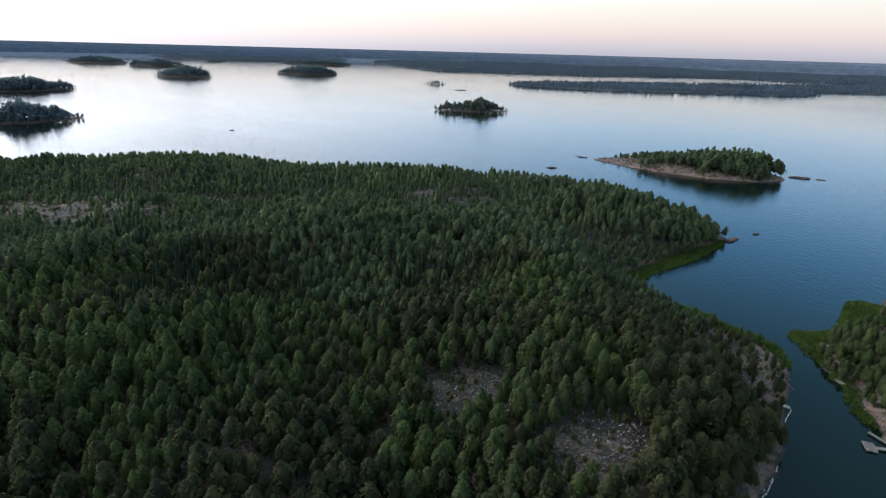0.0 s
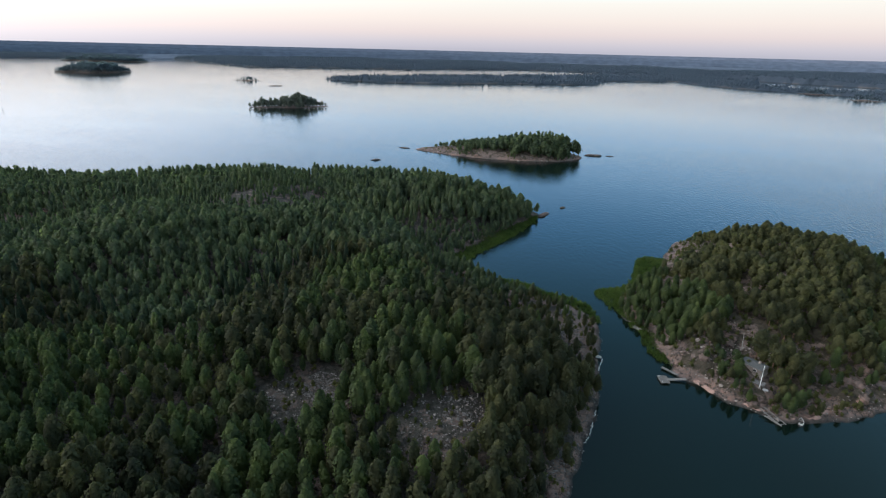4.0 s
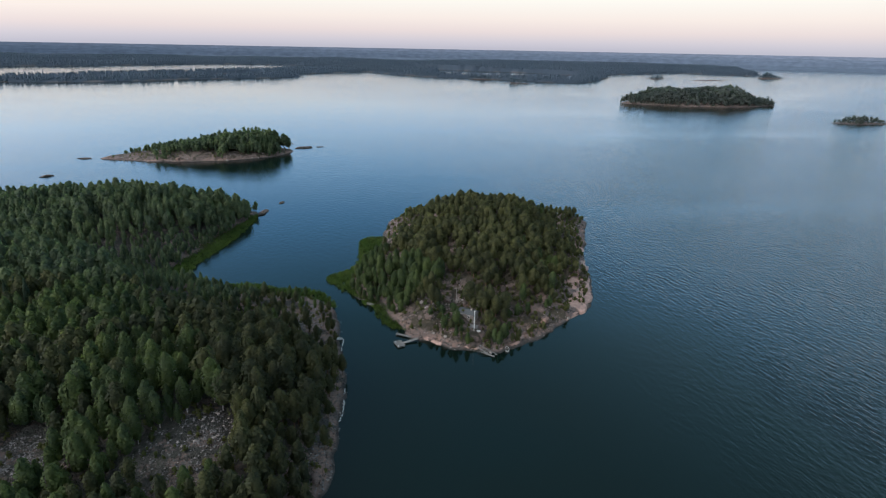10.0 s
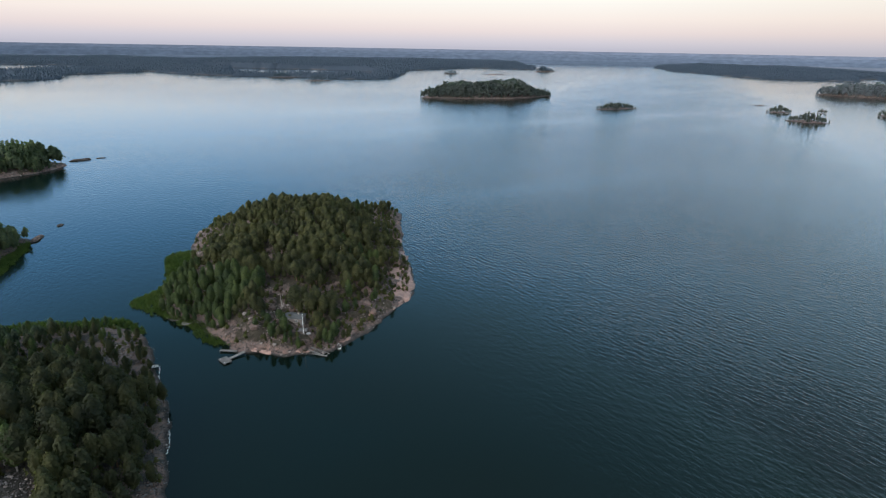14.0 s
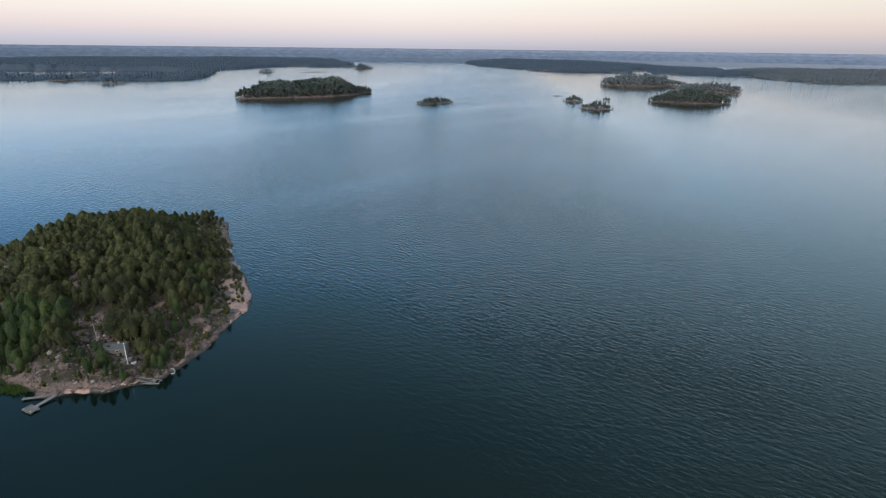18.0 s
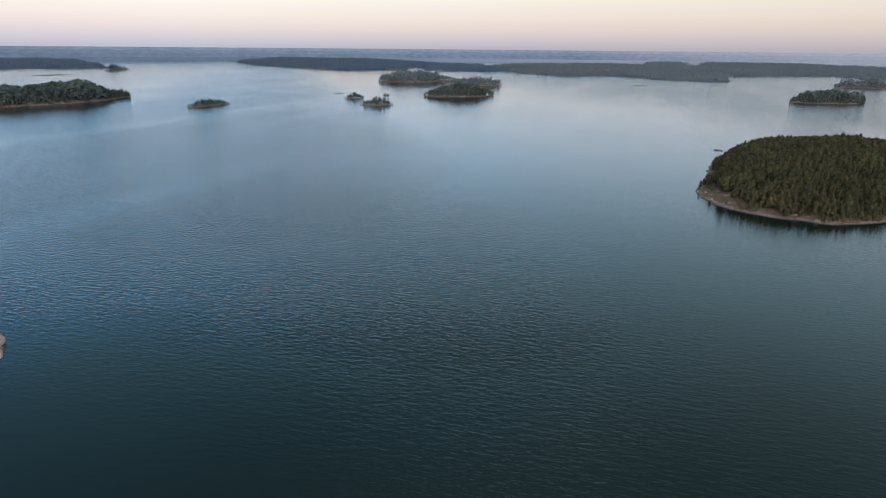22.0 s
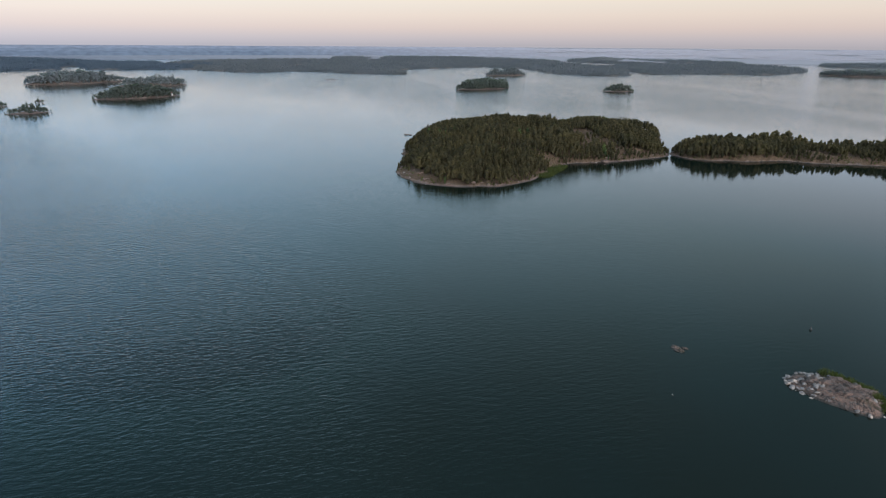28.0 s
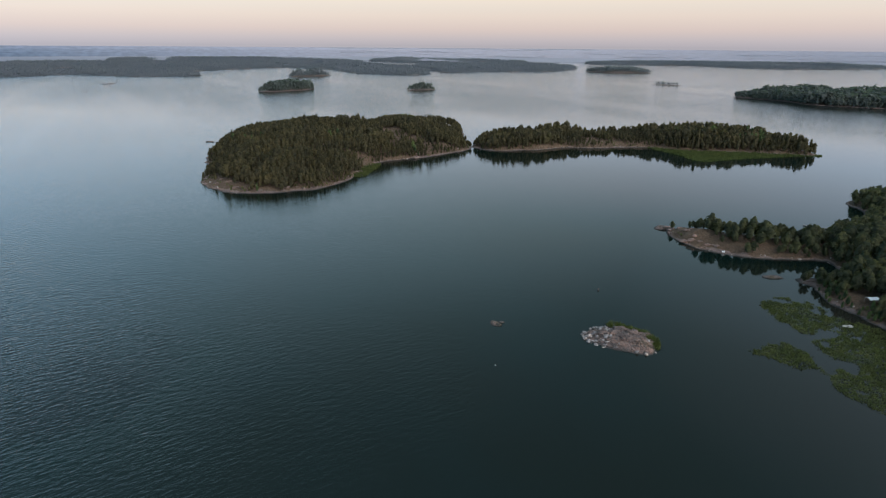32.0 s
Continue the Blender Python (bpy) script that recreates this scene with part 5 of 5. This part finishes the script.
def rowing_boat(x, y, z, turn, length, material, label, over=False):
    t = empty("rowing_boat", pose(x, y, z + (0.55 if over else 0), 180 if over else 0, 0, turn))
    tagged(t, label, "boat", group="boats")
    bm = bmesh.new()
    secs, w = [], 0.75
    for k in range(9):
        u = k / 8
        half = w * (1 - (2 * u - 0.85) ** 2 * (0.75 if u > 0.42 else 0.35)) * (0.03 if k == 8 else 1)
        sheer = 0.5 + 0.22 * (2 * u - 0.9) ** 2
        row = []
        for a, b in ((-1, sheer), (-0.85, 0.2), (-0.45, 0.04), (0, 0), (0.45, 0.04), (0.85, 0.2), (1, sheer)):
            row.append(bm.verts.new(((u - 0.5) * length, a * half, b)))
        secs.append(row)
    for p, q in zip(secs, secs[1:]):
        for k in range(6):
            bm.faces.new((p[k], q[k], q[k + 1], p[k + 1]))
    bm.faces.new(secs[0])
    bmesh.ops.solidify(bm, geom=bm.faces[:], thickness=0.04)
    part("hull", bm, material, t)
    for u in (-0.2, 0.1, 0.3):
        part("thwart", box_bm(0.25, 1.2 * (1 - abs(u)), 0.04, (u * length, 0, 0.36), bevel=0.005), M_paleplank, t)
    return t


rowing_boat(143.8, 96.2, -0.1, 40, 3.4, M_white, "small white rowing boat by the slipway")
rowing_boat(106.6, 143.0, 0.25, -50, 3.0, M_white, "small white rowing boat drawn up on shore")
rowing_boat(149.6, 156.0, ground_at(COTTAGE, 149.6, 156) + 0.1, -50, 4.2, M_paleplank, "pale upturned rowing boat on the grass", True)
rowing_boat(-81.6, -243.0, -0.05, 20, 3.6, M_white, "white rowing boat lying in the reeds")
rowing_boat(-258, 694, -0.1, 10, 5.5, M_darkplank, "dark open boat out on the water")

# cottage, flagpole and table on the small island
cz = min(ground_at(COTTAGE, 147 + dx, 117 + dy) for dx in (-3, 0, 3) for dy in (-3, 0, 3))
cot = empty("cottage", pose(147.6, 117.6, cz, 0, 0, -75))
tagged(cot, "small grey board cottage with a low felt roof", "cottage")
part("foundation", box_bm(6.9, 4.3, 1.6, (0, 0, 0.0), bevel=0.03), M_stone, cot)
part("wall", box_bm(6.6, 0.16, 2.3, (0, -1.95, 1.95), bevel=0.01), M_wallwood, cot)
part("wall", box_bm(6.6, 0.16, 2.3, (0, 1.95, 1.95), bevel=0.01), M_wallwood, cot)
part("wall", box_bm(0.16, 3.74, 2.3, (-3.22, 0, 1.95), bevel=0.01), M_wallwood, cot)
part("wall", box_bm(0.16, 3.74, 2.3, (3.22, 0, 1.95), bevel=0.01), M_wallwood, cot)
for sgn in (-1, 1):
    part("roof", box_bm(7.4, 2.6, 0.12, (0, sgn * 1.2, 3.46), (-sgn * 17, 0, 0), bevel=0.02), M_roof, cot)
    part("eaves_board", box_bm(7.44, 0.06, 0.16, (0, sgn * 2.46, 3.06), bevel=0.01), M_paleplank, cot)
part("chimney", box_bm(0.6, 0.6, 1.1, (1.2, 0.2, 3.95), bevel=0.03), M_stone, cot)
dr = part("door", box_bm(0.9, 0.06, 1.95, (-1.6, -2.05, 1.8), bevel=0.01), M_darkplank, cot)
part("handle", box_bm(0.12, 0.06, 0.04, (-1.3, -2.1, 1.75), bevel=0.005), M_dark, dr)
wd = part("window", box_bm(1.1, 0.06, 0.9, (1.2, -2.05, 2.05), bevel=0.01), M_white, cot)
part("pane", box_bm(0.94, 0.03, 0.74, (1.2, -2.09, 2.05)), M_dark, wd)

fz = ground_at(COTTAGE, 141.8, 109.7)
fp = empty("flagpole", pose(141.8, 109.7, fz))
tagged(fp, "white wooden flagpole with a stone base", "flagpole")
part("pole", rod_bm(0.13, 0.07, (0, 0, -0.2), (0, 0, 7.6), 10), M_white, fp)
part("base", rod_bm(0.5, 0.42, (0, 0, -0.3), (0, 0, 0.35), 10), M_stone, fp)
bm = bmesh.new()
bmesh.ops.create_uvsphere(bm, u_segments=10, v_segments=6, radius=0.17)
bm.transform(pose(0, 0, 7.72))
part("knob", bm, M_white, fp)
part("yard", rod_bm(0.09, 0.07, (0.1, 0.2, 2.6), (1.7, 2.0, 3.1), 6), M_paleplank, fp)
dk = empty("terrace", pose(143.6, 111.6, ground_at(COTTAGE, 143.6, 111.6) + 0.1, 0, 0, -60))
tagged(dk, "small grey plank terrace in front of the cottage", "terrace")
plank_deck(dk, 3.6, 2.4, 0.35)
for sgn in (-1, 1):
    part("beam", box_bm(3.6, 0.14, 0.5, (0, sgn * 1.05, 0.08), bevel=0.01), M_darkplank, dk)
tz = ground_at(COTTAGE, 142.8, 108.4)
M_palestone = plain("pale_concrete", (0.42, 0.40, 0.38), 0.8, 0, 3.0, 0.2)
tb = empty("round_table", pose(142.8, 108.4, tz))
tagged(tb, "pale round garden table on the rock", "table")
part("tabletop", rod_bm(0.8, 0.8, (0, 0, 0.72), (0, 0, 0.8), 20), M_palestone, tb)
part("pedestal", rod_bm(0.35, 0.2, (0, 0, -0.1), (0, 0, 0.72), 10), M_stone, tb)


# leafy bushes round the cottage
BUSH = [mesh("bush_crown", *crown("birch", 700 + s, 220), M_birch) for s in range(3)]
for k, (x, y, h) in enumerate([(138.5, 115.5, 3.4), (141.5, 118.5, 3.6), (136.5, 118.5, 2.8), (143.5, 104.5, 2.6), (155, 104, 3.2), (160, 108, 3.4), (141, 124.5, 3.4), (144.5, 122, 3.8), (147.5, 125.5, 3.2), (139, 120.5, 2.8), (143, 128.5, 3.0), (137.5, 112, 2.4), (140.5, 114.5, 2.6), (152.5, 109, 3.0), (156, 112, 3.4), (136, 126, 2.6), (150.5, 104, 2.4), (160, 118, 3.6), (146, 103.5, 2.0)]):
    bs = empty("bush", pose(x, y, ground_at(COTTAGE, x, y) - 0.25 * h, 0, 0, k * 77) @ Matrix.Diagonal((h * 2.3, h * 2.3, h * 1.25, 1)))
    tagged(bs, "dense rounded green leafy bush near the cottage", "bush", group="cottage bushes")
    part("crown", BUSH[k % 3], None, bs)
    part("stem", near_trunk["birch"], None, bs)


# strings of white floats along the mainland shore
def float_line(pts, label):
    t = empty("float_line", pose(pts[0][0], pts[0][1], 0))
    tagged(t, label, "float line", group="float lines")
    curve = []
    for (ax, ay), (bx, by) in zip(pts, pts[1:]):
        n = max(2, int(math.hypot(bx - ax, by - ay) / 0.9))
        curve += [(ax + (bx - ax) * k / n, ay + (by - ay) * k / n) for k in range(n)]
    me = None
    for k, (x, y) in enumerate(curve):
        if k % 7 == 5:
            continue
        if me is None:
            me = part("float", rod_bm(0.11, 0.10, (-0.38, 0, 0), (0.38, 0, 0), 8), M_white, t).data
            ob = t.children[0]
        else:
            ob = part("float", me, None, t)
        nx, ny = curve[min(k + 1, len(curve) - 1)]
        ob.matrix_basis = pose(x - pts[0][0] + 0.15 * math.sin(k * 4.0), y - pts[0][1], 0.08, 0, 0, math.degrees(math.atan2(ny - y, nx - x)) + 8 * math.sin(k * 2.7))
    part("rope", join_rods([(x - pts[0][0], y - pts[0][1], 0.05) for x, y in curve]), M_paleplank, t)


def join_rods(pts):
    bm = bmesh.new()
    for a, b in zip(pts, pts[1:]):
        one = rod_bm(0.03, 0.03, a, b, 4)
        tmp = bpy.data.meshes.new("tmp")
        one.to_mesh(tmp)
        one.free()
        bm.from_mesh(tmp)
        bpy.data.meshes.remove(tmp)
    return bm


float_line([(107.8, 141.6), (104.5, 138), (100.8, 134.0)], "white floats on a rope along the rocks")
float_line([(89.5, 116.8), (85.2, 111.6), (81.8, 107.8), (78.4, 105.0)], "line of white floats along the shore")

# power line pylon in the clearing
pz = ground_at(MAIN, -166, 274)
py = empty("power_pylon", pose(-166, 274, pz, 0, 0, 32))
tagged(py, "grey H-frame power line pylon with crossarm", "pylon")
for sx in (-1.9, 1.9):
    part("pole", rod_bm(0.17, 0.12, (sx, 0, -0.3), (sx, 0, 13.6)), M_paleplank, py)
part("crossarm", box_bm(7.0, 0.2, 0.28, (0, 0, 13.3), bevel=0.02), M_paleplank, py)
part("lower_arm", box_bm(3.8, 0.16, 0.2, (0, 0, 9.6), bevel=0.02), M_paleplank, py)
for sgn in (-1, 1):
    part("brace", rod_bm(0.07, 0.07, (-1.9 * sgn, 0, 9.6), (1.9 * sgn, 0, 13.2), 6), M_paleplank, py)
for sx in (-3.3, 0, 3.3):
    part("insulator", rod_bm(0.12, 0.16, (sx, 0, 12.2), (sx, 0, 13.1)), M_white, py)


# sea marks, beacons and far houses
def spar_buoy(x, y, h, material, label, wide=0.5):
    t = empty("spar_buoy", pose(x, y, 0))
    tagged(t, label, "buoy", group="sea marks")
    part("float", rod_bm(wide * 1.1, wide * 0.9, (0, 0, -0.3), (0, 0, min(0.6, h + 0.1)), 10), material, t)
    part("mast", rod_bm(0.22, 0.16, (0, 0, min(0.6, h)), (0, 0, h + 0.1), 8), material, t)
    part("topmark", rod_bm(wide * 0.9, 0.05, (0, 0, h), (0, 0, h + wide * 1.8), 8), material, t)


spar_buoy(726.5, -54.6, 3.2, M_dark, "dark spar buoy with a cone topmark")
spar_buoy(-354, 992, 4.5, M_dark, "tall dark spar buoy in open water")
spar_buoy(13, -234.5, 0.3, M_dark, "small dark buoy in the calm bay")
spar_buoy(32, -155.3, 0.05, M_palestone, "small pale mooring buoy", 0.18)


def beacon(x, y, z, h, label):
    t = empty("beacon", pose(x, y, z))
    tagged(t, label, "beacon", group="beacons")
    part("tower", rod_bm(0.8, 0.55, (0, 0, -0.5), (0, 0, h), 10), M_white, t)
    part("gallery", rod_bm(0.8, 0.8, (0, 0, h), (0, 0, h + 0.25), 10), M_dark, t)
    part("lantern", rod_bm(0.7, 0.6, (0, 0, h + 0.25), (0, 0, h + 1.5), 8), M_dark, t)
    part("cap", rod_bm(0.85, 0.05, (0, 0, h + 1.5), (0, 0, h + 2.2), 8), M_red, t)


beacon(1102, 482, 1.0, 6, "small white light tower on the island shore")
beacon(1165, -430, 4.0, 4, "white light tower on a rocky island")


def house(x, y, z, turn, l, w, h, wall, label):
    t = empty("house", pose(x, y, z, 0, 0, turn))
    tagged(t, label, "house", group="shore houses")
    part("wall", box_bm(l, w, h, (0, 0, h / 2 - 0.2), bevel=0.03), wall, t)
    for sgn in (-1, 1):
        part("roof", box_bm(l + 0.8, w * 0.62, 0.15, (0, sgn * w * 0.27, h + w * 0.14 - 0.1), (-sgn * 28, 0, 0), bevel=0.02), M_roof, t)
        g = bmesh.new()
        vs = [g.verts.new(p) for p in ((sgn * (l / 2 - 0.05), -w / 2, h - 0.2), (sgn * (l / 2 - 0.05), w / 2, h - 0.2), (sgn * (l / 2 - 0.05), 0, h + w * 0.26 - 0.2))]
        g.faces.new(vs)
        bmesh.ops.solidify(g, geom=g.faces[:], thickness=0.12)
        part("gable", g, wall, t)
    for k in range(2):
        wd = part("window", box_bm(1.0, 0.08, 1.1, (-l / 4 + k * l / 2, -w / 2 - 0.03, h * 0.52), bevel=0.01), M_white, t)
        part("pane", box_bm(0.8, 0.03, 0.9, (-l / 4 + k * l / 2, -w / 2 - 0.08, h * 0.52)), M_dark, wd)
    part("door", box_bm(0.9, 0.08, 2.0, (0, -w / 2 - 0.03, 1.0), bevel=0.01), M_darkplank, t)


house(303, -682, ground_at(BIG, 303, -682), 200, 9, 6, 3.2, M_white, "pale summer house among the pines")

# white shelter and a box on the southern shore
sh = empty("shelter", pose(-93, -267, max(0.3, ground_at(SOUTH, -93, -267)), 0, 0, 30))
tagged(sh, "white canvas shelter on thin poles", "shelter")
bm = bmesh.new()
bmesh.ops.create_grid(bm, x_segments=6, y_segments=4, size=0.5)
for v in bm.verts:
    v.co = Vector((v.co.x * 4.4, v.co.y * 3.0, 2.3 - 1.4 * v.co.y * v.co.y * 1.6 + 0.05 * math.sin(v.co.x * 9)))
bmesh.ops.solidify(bm, geom=bm.faces[:], thickness=0.03)
part("canvas", bm, M_white, sh)
for px in (-2.0, 2.0):
    for qy in (-1.4, 1.4):
        part("pole", rod_bm(0.05, 0.05, (px, qy, -0.5), (px, qy, 1.8), 6), M_paleplank, sh)
bx = empty("storage_box", pose(-37, -313, max(0.2, ground_at(SOUTH, -37, -313)), 0, 0, 15))
tagged(bx, "white storage box on the bare rock", "box")
part("body", box_bm(1.3, 0.8, 0.8, (0, 0, 0.35), bevel=0.04), M_white, bx)
part("lid", box_bm(1.36, 0.86, 0.1, (0, 0, 0.8), bevel=0.03), M_paleplank, bx)

# bare dead trunks that stand in the thin wood
for k, (x, y, h) in enumerate([(97.5, 154, 6.5), (18, 128, 7), (28, 172, 8), (155, 130, 6), (196, 130, 7)]):
    land = MAIN if x < 125 else COTTAGE
    t = empty("dead_tree", pose(x, y, ground_at(land, x, y), 2, 3, k * 70))
    tagged(t, "bare silver-grey dead tree trunk", "tree", group="dead trees")
    part("trunk", rod_bm(0.16, 0.05, (0, 0, -0.3), (0.2, 0, h), 7), M_birchbark, t)
    for a in range(3):
        part("branch", rod_bm(0.05, 0.02, (0.1, 0, h * (0.5 + 0.15 * a)), (0.9 * math.cos(a * 2.2), 0.9 * math.sin(a * 2.2), h * (0.58 + 0.15 * a)), 5), M_birchbark, t)
